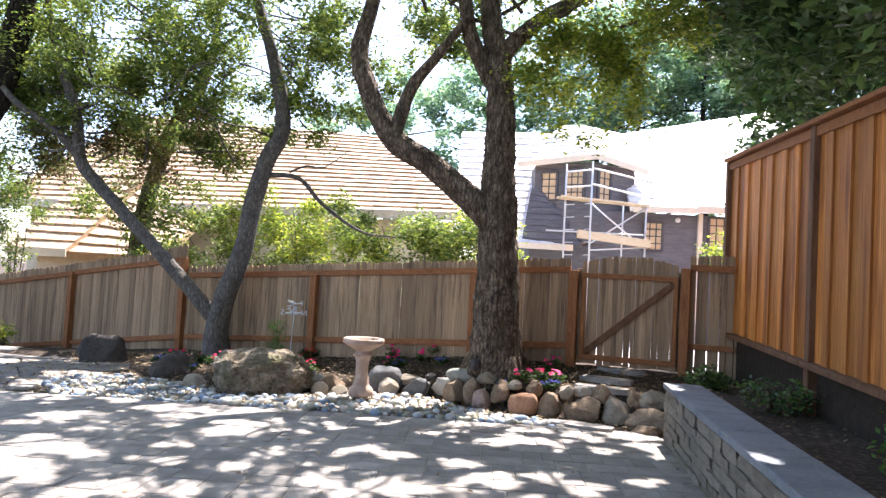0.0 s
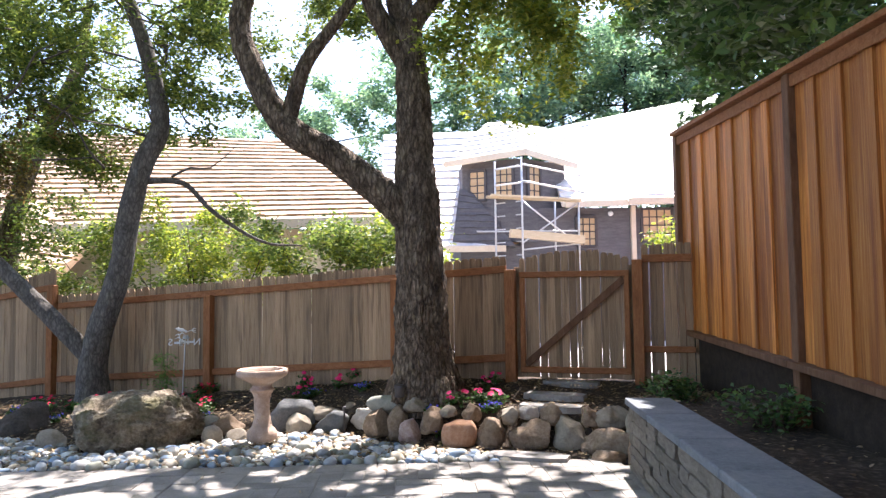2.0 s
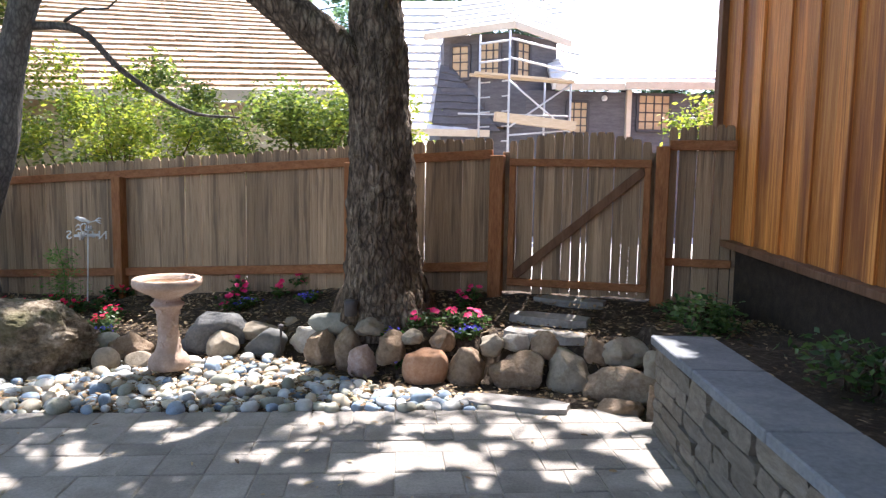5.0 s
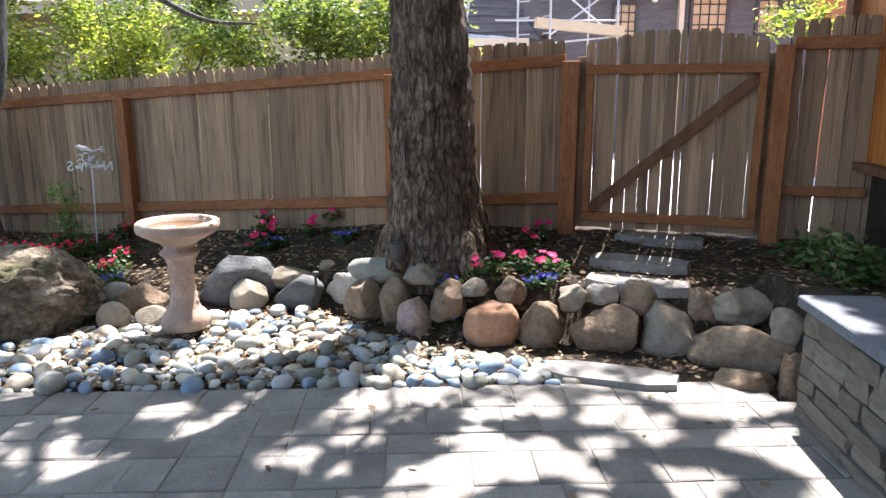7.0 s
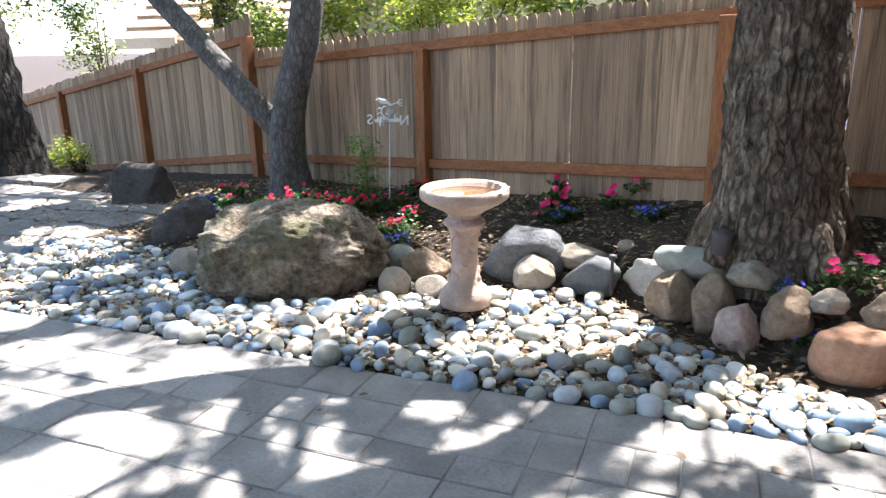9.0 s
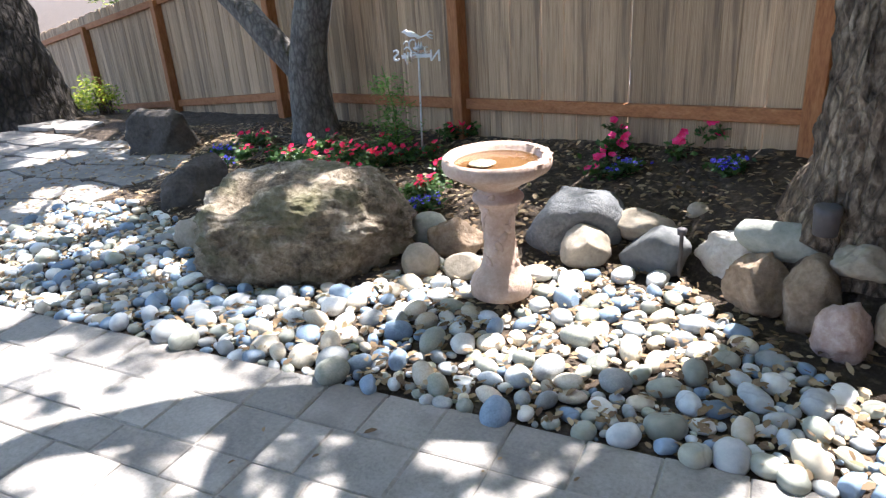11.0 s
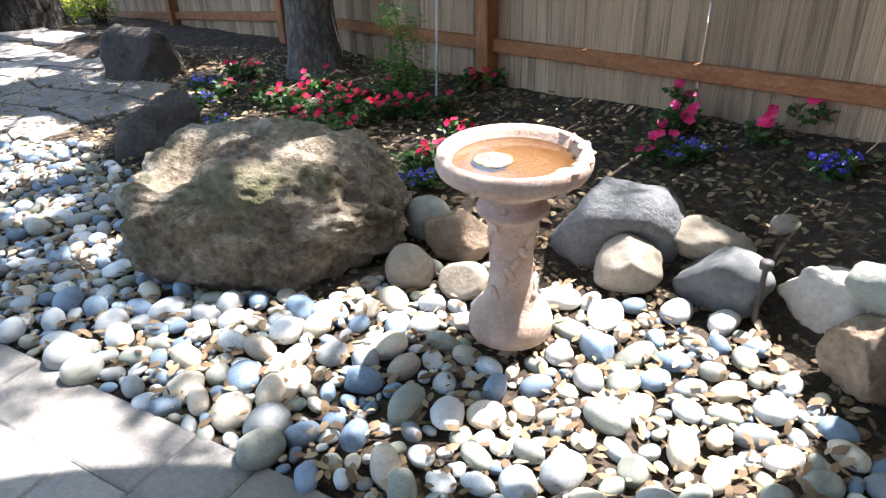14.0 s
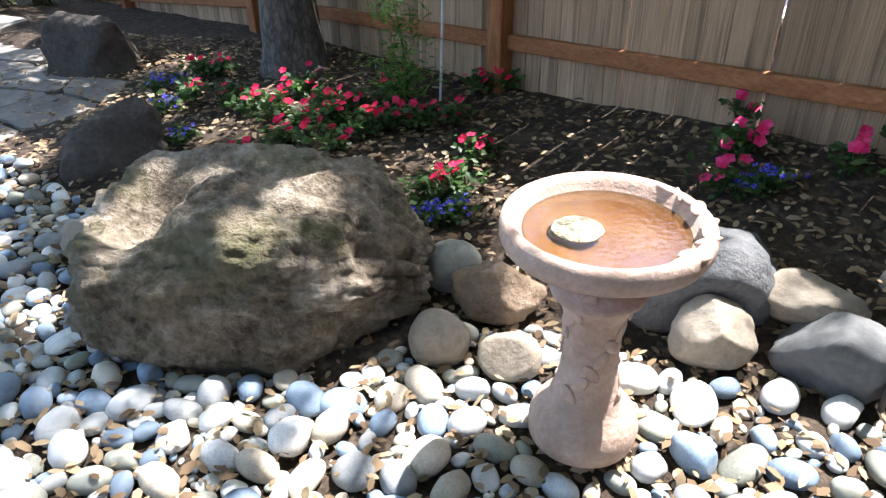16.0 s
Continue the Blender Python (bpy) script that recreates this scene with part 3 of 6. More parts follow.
def pickets(parent, x0, x1, low, high, width=0.088, back=0.0, gap=(0.003, 0.007), name="picket", wide=0.06):
    """Upright boards along the fence line from x0 to x1; low and high give their ends."""
    x = x0
    while x < x1 - 0.02:
        w = min(width * rnd.uniform(0.82, 1.15), (x1 - x) * 1.05)
        xc = x + w / 2 * math.cos(FENCE_ANGLE)
        z0, z1 = low(xc) - rnd.uniform(0, 0.02), high(xc) + rnd.uniform(-0.012, 0.012)
        p = Vector((xc, fence_y(xc), z0)) - FENCE_OUT * (back + rnd.uniform(0, 0.004))
        lean = rnd.uniform(-0.4, 0.4)
        part(name, PICKET_MESH, parent=parent, m=parent.matrix_basis.inverted() @ Matrix.Translation(p) @ Matrix.Rotation(FENCE_ANGLE, 4, "Z")
             @ Matrix.Rotation(radians(lean), 4, "Y") @ Matrix.Diagonal((w, 0.016, z1 - z0, 1)))
        slit = rnd.uniform(*gap) if rnd.random() < 0.3 else rnd.uniform(0.0, 0.0025)
        if rnd.random() < wide:
            slit = rnd.uniform(0.006, 0.011)
        x += (w + slit) * math.cos(FENCE_ANGLE)


def on_fence(x, z, out=0.0):
    p = Vector((x, fence_y(x), z)) + FENCE_OUT * out
    return p


def fence_rail(parent, x0, x1, z0, z1, h=0.075, out=0.028):
    bm = bmesh.new()
    beam(bm, on_fence(x0, z0, out), on_fence(x1, z1, out), 0.04, h)
    part("rail", bm, RAIL, parent, smooth=False)


def fence_post(parent, x, z0, z1, w=0.095, out=0.05):
    bm = bmesh.new()
    p = on_fence(x, z0, out)
    box(bm, (-w / 2, -w / 2, -0.15), (w / 2, w / 2, z1 - z0), Matrix.Translation(p) @ Matrix.Rotation(FENCE_ANGLE, 4, "Z"), 0.005)
    part("post", bm, POSTWOOD, parent, smooth=False)


def top_main(x):
    return 1.50 + 0.064 * (x + 2.7)


def soil_main(x):
    return float(np.interp(x, *BACK)) - 0.04


back_fence = thing("wooden_fence", (-1.5, fence_y(-1.5), 0.3), "weathered brown picket fence with red-brown posts and rails", "fence")
pickets(back_fence, -4.9, 0.66, soil_main, top_main)
for x0, x1 in ((-4.85, -2.7), (-2.7, -0.5), (-0.5, 0.66)):
    fence_rail(back_fence, x0, x1, top_main(x0) - 0.135, top_main(x1) - 0.135)
    fence_rail(back_fence, x0, x1, 0.44 + 0.066 * (x0 + 2.7), 0.44 + 0.066 * (x1 + 2.7))
fence_post(back_fence, -2.73, 0.1, 1.345)
fence_post(back_fence, -0.5, 0.3, 1.50)
fence_post(back_fence, 0.7, 0.3, 1.57, 0.11)


def top_left(x):
    step = min(1.0, max(0.0, (x + 5.9) / 1.0))
    return 1.15 + 0.148 * (x + 7.1) + 0.16 + 0.10 * step * step


left_fence = thing("wooden_fence", (-8, fence_y(-8), -0.2), "taller weathered picket fence running down a slope", "fence")
pickets(left_fence, -13.0, -4.92, lambda x: soil_main(x) - 0.02, top_left)
for x0, x1 in ((-13, -9.35), (-9.35, -7.12), (-7.12, -4.95)):
    fence_rail(left_fence, x0, x1, 1.15 + 0.148 * (x0 + 7.1), 1.15 + 0.148 * (x1 + 7.1))
    fence_rail(left_fence, x0, x1, 0.01 + 0.13 * (x0 + 7.1), 0.01 + 0.13 * (x1 + 7.1))
for x in (-9.35, -7.12, -4.93):
    fence_post(left_fence, x, soil_main(x) - 0.05, 1.17 + 0.148 * (x + 7.1))

# Unseen pale slab, added so the slits between pickets look bright.
SLIT_SLAB = mat("pale slab for bright fence slits", [(0.5, 0.48, 0.44), (0.6, 0.58, 0.54), (0.7, 0.68, 0.64)], 2, 0.9, 0.3, fine=12)
slit_v = [(x, y, z) for z in (-0.34, -0.27) for x, y in ((-5.0, fence_y(-5.0) + 4.6), (7.0, fence_y(7.0) + 4.6), (12.0, 23.5), (-1.0, 23.5), (-1.0, 16.0), (-5.0, 16.0))]
slit_f = [(6, 7, 8, 9, 10, 11), (5, 4, 3, 2, 1, 0)] + [(k, (k + 1) % 6, 6 + (k + 1) % 6, 6 + k) for k in range(6)]
tagged(new("driveway", raw_mesh("driveway", slit_v, slit_f, SLIT_SLAB)), "pale slab added behind the fence to brighten its slits", "driveway", kind="structure")

gate = thing("wooden_gate", (1.3, fence_y(1.3), 0.45), "closed picket garden gate with a diagonal brace", "gate")


def top_gate(x):
    return 1.68 + 0.085 * math.sin(math.pi * min(1, max(0, (x - 0.78) / 1.05)))


pickets(gate, 0.79, 1.38, lambda x: 0.47, top_gate, 0.07, 0.0, (0.002, 0.007), "board")
pickets(gate, 1.38, 1.83, lambda x: 0.47, top_gate, 0.062, 0.0, (0.002, 0.006), "board", 0.3)
for z in (0.545, 1.515):
    bm = bmesh.new()
    beam(bm, on_fence(0.79, z, 0.03), on_fence(1.83, z, 0.03), 0.04, 0.06)
    part("gate_frame", bm, RAIL, gate, smooth=False)
for x in (0.815, 1.805):
    bm = bmesh.new()
    beam(bm, on_fence(x, 0.575, 0.032), on_fence(x, 1.485, 0.032), 0.05, 0.04, FENCE_OUT)
    part("gate_frame", bm, POSTWOOD, gate, smooth=False)
for x in (0.765, 1.85):
    bm = bmesh.new()
    beam(bm, on_fence(x, 0.46, -0.012), on_fence(x, 1.6, -0.012), 0.075, 0.02, FENCE_OUT)
    part("gate_stop", bm, PICKET, gate, smooth=False)
bm = bmesh.new()
beam(bm, on_fence(0.85, 0.60, 0.034), on_fence(1.78, 1.46, 0.034), 0.035, 0.07)
part("brace", bm, CEDAR_SHADED, gate, smooth=False)

side_panel = thing("wooden_fence", (2.1, fence_y(2.1), 0.45), "narrow picket panel beside the gate with light between boards", "fence")
pickets(side_panel, 1.95, 2.46, lambda x: 0.44, lambda x: 1.80, 0.062, 0.0, (0.004, 0.01), wide=0.5)
fence_rail(side_panel, 1.95, 2.4, 1.655, 1.655)
fence_rail(side_panel, 1.95, 2.4, 0.765, 0.765, 0.06)
fence_post(side_panel, 1.905, 0.35, 1.645, 0.1)

# tall new cedar fence along the side
SIDE0, SIDE_WAY = Vector((2.42, 8.75, 0)), Vector((0.066, 0.998, 0)).normalized()
SIDE_IN = Vector((-SIDE_WAY.y, SIDE_WAY.x, 0))


def on_side(y, z, inward=0.0):
    return SIDE0 + SIDE_WAY * ((y - 8.75) / SIDE_WAY.y) + SIDE_IN * inward + Vector((0, 0, z))


def side_top(y):
    return 2.94 + 0.05 * (y - 8.95)


def side_low(y):
    return 0.95 + 0.042 * (y - 8.8)


side_fence = thing("board_fence", tuple(on_side(6, 0.4)), "tall new orange cedar board fence with a flat cap", "fence")
SIDE_ANGLE = math.atan2(SIDE_WAY.y, SIDE_WAY.x)
BOARD_MESH = bpy.data.meshes.new("board")
bm = bmesh.new()
box(bm, (-0.5, -0.5, 0), (0.5, 0.5, 1))
bm.to_mesh(BOARD_MESH)
bm.free()
BOARD_MESH.materials.append(CEDAR)
y, k = 9.0, 0
while y > -2.2:
    w = rnd.uniform(0.2, 0.26) if k % 2 == 0 else rnd.uniform(0.09, 0.14)
    yc = y - w / 2
    inward = 0.0 if k % 2 == 0 else 0.02
    z0, z1 = side_low(yc), side_top(yc) - 0.03
    part("board", BOARD_MESH, parent=side_fence, m=side_fence.matrix_basis.inverted() @ Matrix.Translation(on_side(yc, z0, inward)) @ Matrix.Rotation(SIDE_ANGLE, 4, "Z")
         @ Matrix.Diagonal((w + (0.03 if k % 2 == 0 else 0), 0.019, z1 - z0, 1)))
    y -= w
    k += 1
for ya, yb in ((9.02, 6.6), (6.6, 4.15), (4.15, 1.7), (1.7, -2.2)):
    bm = bmesh.new()
    beam(bm, on_side(ya, side_top(ya) + 0.0, 0.02), on_side(yb, side_top(yb) + 0.0, 0.02), 0.15, 0.038)
    part("cap", bm, RAIL, side_fence, smooth=False)
    bm = bmesh.new()
    beam(bm, on_side(ya, side_top(ya) - 0.075, 0.035), on_side(yb, side_top(yb) - 0.075, 0.035), 0.02, 0.085)
    part("trim_board", bm, RAIL, side_fence, smooth=False)
    bm = bmesh.new()
    beam(bm, on_side(ya, side_low(ya) - 0.02, 0.05), on_side(yb, side_low(yb) - 0.02, 0.05), 0.09, 0.05)
    part("rail", bm, CEDAR_SHADED, side_fence, smooth=False)
    bm = bmesh.new()
    beam(bm, on_side(ya, (side_low(ya) + 0.35) / 2, -0.04), on_side(yb, (side_low(yb) + 0.35) / 2, -0.04), 0.05, 0.62)
    part("retaining_board", bm, BASEBOARD, side_fence, smooth=False)
for yp in (9.0, 6.55, 4.1, 1.65):
    bm = bmesh.new()
    box(bm, (-0.045, -0.03, 0), (0.045, 0.06, side_top(yp) - 0.35), Matrix.Translation(on_side(yp, 0.33, 0.0)) @ Matrix.Rotation(SIDE_ANGLE, 4, "Z"), 0.005)
    part("post", bm, CEDAR_SHADED, side_fence, smooth=False)

# ---- trees ----
oak = thing("oak_tree", (-0.24, 8.95, 0.38), "large oak with fissured brown bark and two main limbs", "tree")
bm = bmesh.new()
tube(bm, [(-0.2, 8.98, 0.2), (-0.21, 8.97, 0.42), (-0.23, 8.96, 0.7), (-0.245, 8.95, 1.2), (-0.26, 8.95, 1.7), (-0.27, 8.95, 2.15), (-0.29, 8.95, 2.7), (-0.3, 8.95, 3.4), (-0.38, 8.98, 4.1)],
     [0.44, 0.36, 0.29, 0.25, 0.228, 0.225, 0.185, 0.165, 0.15], 72, 0.035, 0.1, 0.1, 2.0)
for a in (0.4, 1.7, 2.9, 3.9, 5.2):
    d = Vector((math.cos(a), math.sin(a), 0))
    tube(bm, [Vector((-0.22, 8.97, 0.62)) + d * 0.14, Vector((-0.21, 8.97, 0.44)) + d * 0.27, Vector((-0.2, 8.97, 0.28)) + d * 0.4], [0.1, 0.11, 0.07], 12, 0.06, 0.2, 0.1, a)
tube(bm, [(-0.3, 8.95, 2.0), (-0.52, 8.93, 2.25), (-0.82, 8.9, 2.5), (-1.14, 8.88, 2.74), (-1.5, 8.86, 2.95), (-1.74, 8.86, 3.25), (-1.9, 8.86, 3.6), (-2.03, 8.88, 4.05), (-1.9, 8.95, 4.8), (-1.95, 9.0, 5.6)],
     [0.16, 0.165, 0.15, 0.145, 0.14, 0.125, 0.115, 0.105, 0.085, 0.06], 26, 0.05, 0.1, 0.06, 5.0)
tube(bm, [(-1.55, 8.86, 3.0), (-1.49, 8.84, 3.25), (-1.36, 8.8, 3.62), (-1.05, 8.75, 4.02), (-0.7, 8.7, 4.5)], [0.08, 0.085, 0.075, 0.06, 0.04], 14, 0.08, 0.1, 0.03, 6.0)
tube(bm, [(-0.36, 8.98, 3.9), (-0.25, 8.9, 4.15), (0.13, 8.8, 4.48), (0.7, 8.7, 4.78), (1.5, 8.6, 5.1)], [0.11, 0.105, 0.09, 0.075, 0.05], 14, 0.08, 0.1, 0.03, 7.0)
tube(bm, [(-0.34, 8.97, 3.6), (-0.55, 8.9, 3.95), (-0.72, 8.86, 4.3), (-0.82, 8.8, 4.75), (-1.1, 8.7, 5.6)], [0.1, 0.105, 0.095, 0.085, 0.06], 14, 0.08, 0.1, 0.03, 8.0)
tube(bm, [(-0.38, 8.98, 4.0), (-0.5, 9.0, 4.8), (-0.4, 9.1, 5.8), (-0.2, 9.2, 6.8)], [0.14, 0.12, 0.09, 0.05], 14, 0.1, 0.1, 0.03, 9.0)
tube(bm, [(1.2, 8.7, 5.0), (1.75, 8.5, 4.75), (2.1, 8.45, 4.42), (2.5, 8.4, 4.4), (2.82, 8.4, 4.55), (2.85, 8.4, 5.0)], [0.05, 0.05, 0.045, 0.04, 0.035, 0.025], 10, 0.08, 0.1, 0.0, 10.0)
# Limb added to carry the leaves that shade boulder and bed.
tube(bm, [(-0.42, 9.05, 5.6), (-0.8, 10.6, 6.2), (-1.0, 12.0, 6.5), (-1.3, 13.6, 6.7)], [0.045, 0.035, 0.025, 0.012], 10, 0.15, 0.1, 0.02, 11.0)
for _ in range(30):
    a, h = rnd.uniform(0, 6.28), rnd.uniform(4.2, 6.6)
    s = Vector((rnd.uniform(-2.2, 1.2), 8.9 + rnd.uniform(-0.3, 0.4), h))
    d = Vector((math.cos(a), math.sin(a), rnd.uniform(-0.1, 0.6)))
    tube(bm, [s, s + d * 0.7, s + d * 1.3 + Vector((rnd.uniform(-0.3, 0.3), 0, 0.2)), s + d * 2.0], [0.026, 0.019, 0.012, 0.006], 6, 0.25, 0.1)
part("trunk", bm, BARK, oak, "grooved brown bark")
chunks = []
# Blobs above z 6 are mostly out of view, added to shade the ground.
for c, r, n in (((-2.7, 9.5, 5.6), (1.7, 1.6, 1.1), 190), ((-0.8, 9.4, 5.9), (1.8, 1.9, 1.2), 240), ((1.2, 9.0, 6.0), (1.6, 1.7, 1.0), 210), ((-0.8, 7.0, 6.6), (2.4, 1.7, 0.8), 320), ((-1.4, 10.9, 5.0), (0.5, 0.45, 0.3), 110),
                ((2.0, 7.0, 6.6), (1.7, 1.7, 0.8), 230), ((-3.6, 7.2, 6.4), (1.7, 1.7, 0.8), 260), ((-3.0, 5.0, 6.6), (2.4, 1.2, 0.6), 240), ((0.6, 5.0, 6.7), (1.8, 1.2, 0.6), 180), ((-1.1, 9.7, 4.5), (0.9, 0.8, 0.7), 120),
                ((-2.7, 11.7, 7.0), (2.0, 1.4, 1.0), 220), ((2.6, 11.6, 7.4), (1.3, 1.3, 0.9), 110), ((-2.3, 10.0, 4.6), (0.8, 0.8, 0.6), 90), ((-1.2, 13.2, 6.6), (1.8, 1.5, 0.7), 270), ((-1.4, 9.6, 4.4), (0.6, 0.6, 0.5), 80)):
    chunks.append(leaves(blob(c, r, n), 0.068, 0.095, 20))
# Unseen leaf layer added overhead to shade the patio.
for i in range(8):
    for j in range(7):
        c = np.array((-7.6 + 1.45 * i, 1.6 + 1.4 * j, 6.9)) + rng.uniform(-0.3, 0.3, 3)
        chunks.append(leaves(c + rng.uniform(-1, 1, (120, 3)) * (0.95, 0.95, 0.3), 0.085, 0.09, 20, 0.6))
# Second unseen layer, added to darken seat wall and side bed.
for i in range(3):
    for j in range(6):
        c = np.array((1.5 + 1.1 * i, 2.4 + 1.4 * j, 6.2)) + rng.uniform(-0.2, 0.2, 3)
        chunks.append(leaves(c + rng.uniform(-1, 1, (150, 3)) * (0.8, 0.9, 0.25), 0.09, 0.09, 20, 0.6))
part("crown", leaf_mesh("oak_crown", chunks, L_OAK), parent=oak)
# The oak's sunlit low leaves get the brightened leaf colour.
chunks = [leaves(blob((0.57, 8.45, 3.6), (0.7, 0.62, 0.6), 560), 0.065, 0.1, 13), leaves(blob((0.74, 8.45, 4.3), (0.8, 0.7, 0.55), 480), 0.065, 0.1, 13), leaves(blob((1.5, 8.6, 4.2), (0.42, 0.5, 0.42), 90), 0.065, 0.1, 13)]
part("crown", leaf_mesh("oak_low_crown", chunks, L_SUNLIT), parent=oak, label="yellow-green leaves brightened as sunlit")

young = thing("oak_tree", (-4.14, 10.5, 0.15), "smaller forked oak with smooth grey bark beside the fence", "tree")
bm = bmesh.new()
tube(bm, [(-4.12, 10.5, 0.0), (-4.13, 10.5, 0.2), (-4.13, 10.5, 0.5), (-4.08, 10.5, 0.85), (-3.95, 10.5, 1.25), (-3.8, 10.48, 1.75), (-3.72, 10.46, 2.3), (-3.55, 10.45, 2.95), (-3.36, 10.44, 3.35), (-3.42, 10.42, 3.9), (-3.55, 10.4, 4.4), (-3.85, 10.4, 5.3), (-3.9, 10.4, 6.2)],
     [0.26, 0.2, 0.165, 0.15, 0.14, 0.13, 0.125, 0.12, 0.11, 0.1, 0.09, 0.07, 0.04], 26, 0.06, 0.12, 0.02, 21.0)
tube(bm, [(-4.16, 10.48, 0.62), (-4.4, 10.45, 0.9), (-4.9, 10.42, 1.42), (-5.33, 10.4, 1.85), (-5.9, 10.4, 2.4), (-6.25, 10.4, 2.8), (-6.38, 10.4, 3.5), (-6.75, 10.4, 4.4), (-7.0, 10.4, 5.4)],
     [0.1, 0.105, 0.095, 0.09, 0.085, 0.085, 0.075, 0.06, 0.035], 20, 0.07, 0.12, 0.02, 22.0)
tube(bm, [(-3.62, 10.45, 2.72), (-3.1, 10.5, 2.7), (-2.75, 10.6, 2.35), (-2.2, 10.75, 2.0), (-1.7, 10.8, 1.95)], [0.04, 0.034, 0.028, 0.02, 0.01], 8, 0.1, 0.15, 0.0, 23.0)
tube(bm, [(-6.2, 10.4, 2.75), (-6.6, 10.3, 3.2), (-7.2, 10.2, 3.6), (-7.8, 10.1, 4.4)], [0.06, 0.055, 0.045, 0.025], 10, 0.1, 0.12, 0.0, 24.0)
for _ in range(60):
    s = Vector((rnd.uniform(-7.0, -3.0), 10.4 + rnd.uniform(-0.2, 0.3), rnd.uniform(2.6, 5.2)))
    d = Vector((rnd.uniform(-1, 1), rnd.uniform(-1, 1), rnd.uniform(-0.35, 0.5)))
    tube(bm, [s, s + d * 0.4, s + d * 0.8 + Vector((0, 0, rnd.uniform(-0.15, 0.15))), s + d * 1.3], [0.018, 0.013, 0.009, 0.004], 5, 0.2, 0.1)
part("trunk", bm, BARK_GREY, young, "smooth grey bark")
chunks = []
# Blobs near z 6 over the patio are out of view, added for shade.
for c, r, n in (((-6.6, 10.0, 4.5), (1.6, 1.4, 1.1), 380), ((-4.9, 10.3, 4.6), (1.4, 1.4, 1.1), 400), ((-3.3, 10.4, 4.9), (1.2, 1.3, 0.9), 300), ((-5.6, 11.4, 3.6), (1.3, 0.9, 0.8), 240),
                ((-7.4, 10.6, 3.4), (0.9, 0.9, 0.9), 200), ((-3.0, 10.6, 3.6), (0.8, 0.7, 0.5), 80), ((-4.6, 8.6, 5.8), (1.6, 1.4, 0.7), 210), ((-3.4, 8.2, 6.1), (1.2, 1.0, 0.5), 120), ((-6.8, 7.8, 5.8), (1.6, 1.4, 0.7), 230), ((-5.0, 6.4, 6.2), (1.6, 1.2, 0.5), 170), ((-2.6, 11.1, 2.35), (0.8, 0.4, 0.3), 50),
                ((-6.2, 5.4, 6.3), (1.6, 1.4, 0.6), 140), ((-5.2, 12.0, 6.3), (1.6, 1.4, 0.9), 200),
                ((-5.0, 10.6, 3.9), (1.0, 0.8, 0.8), 260), ((-6.0, 11.2, 4.0), (1.4, 0.7, 0.9), 380), ((-4.4, 11.4, 3.7), (1.0, 0.6, 0.8), 240), ((-7.6, 11.2, 4.8), (1.2, 0.8, 1.0), 300), ((-4.6, 11.0, 5.2), (1.6, 0.8, 0.7), 300)):
    chunks.append(leaves(blob(c, r, n), 0.064, 0.1, 19))
for c, r, n in (((-4.0, 10.8, 4.2), (0.9, 0.8, 0.6), 230), ((-3.1, 10.8, 4.1), (0.7, 0.7, 0.6), 150), ((-4.4, 11.0, 3.2), (0.9, 0.5, 0.45), 130), ((-2.2, 10.6, 4.4), (0.7, 0.6, 0.4), 90), ((-6.6, 10.6, 3.6), (0.9, 0.7, 0.6), 200), ((-7.8, 10.2, 4.6), (0.9, 0.8, 0.8), 200)):
    chunks.append(leaves(blob(c, r, n), 0.064, 0.1, 19))
for c, r, n in (((-5.6, 10.9, 4.6), (1.6, 0.7, 0.8), 260), ((-7.0, 10.8, 4.2), (1.1, 0.7, 1.0), 190), ((-4.2, 10.9, 4.9), (1.3, 0.6, 0.6), 360), ((-3.0, 10.6, 4.5), (0.8, 0.6, 0.5), 200), ((-8.4, 10.4, 4.2), (1.0, 0.8, 1.0), 130)):
    chunks.append(leaves(blob(c, r, n), 0.064, 0.12, 19))
part("crown", leaf_mesh("young_oak_crown", chunks, L_OAK), parent=young)
chunks = [leaves(blob((-4.9, 10.6, 3.15), (1.1, 0.9, 0.55), 260), 0.055, 0.12, 14), leaves(blob((-6.6, 11.0, 2.9), (1.2, 0.6, 0.6), 240), 0.055, 0.12, 14), leaves(blob((-5.9, 10.9, 2.9), (0.7, 0.7, 0.5), 90), 0.055, 0.12, 14)]
part("crown", leaf_mesh("bronze_crown", chunks, L_BRONZE), parent=young, label="sparse bronze leaves")

behind = thing("tree", (-6.62, 13.0, -0.2), "leaning tree trunk behind the fence", "tree")
bm = bmesh.new()
tube(bm, [(-6.75, 13.0, -0.3), (-6.62, 13.0, 1.3), (-6.56, 13.0, 2.1), (-6.45, 13.0, 2.75), (-6.15, 13.0, 3.75), (-5.6, 13.0, 4.8), (-5.4, 13.0, 6.0)], [0.2, 0.17, 0.16, 0.15, 0.14, 0.1, 0.05], 16, 0.12, 0.12, 0.03, 31.0)
part("trunk", bm, BARK, behind)
part("crown", leaf_mesh("back_crown", [leaves(blob(c, r, n), 0.07, 0.14, 14) for c, r, n in (((-8.3, 12.9, 2.7), (1.3, 0.6, 0.7), 230), ((-6.4, 12.7, 3.0), (1.0, 0.5, 0.7), 150), ((-9.8, 12.8, 2.6), (1.0, 0.6, 1.0), 240), ((-6.2, 13.3, 5.2), (1.8, 1.2, 1.1), 240), ((-8.4, 13.2, 4.4), (1.5, 1.2, 1.3), 220), ((-4.0, 13.6, 5.8), (1.6, 1.2, 1.0), 180))], L_OAK), parent=behind)

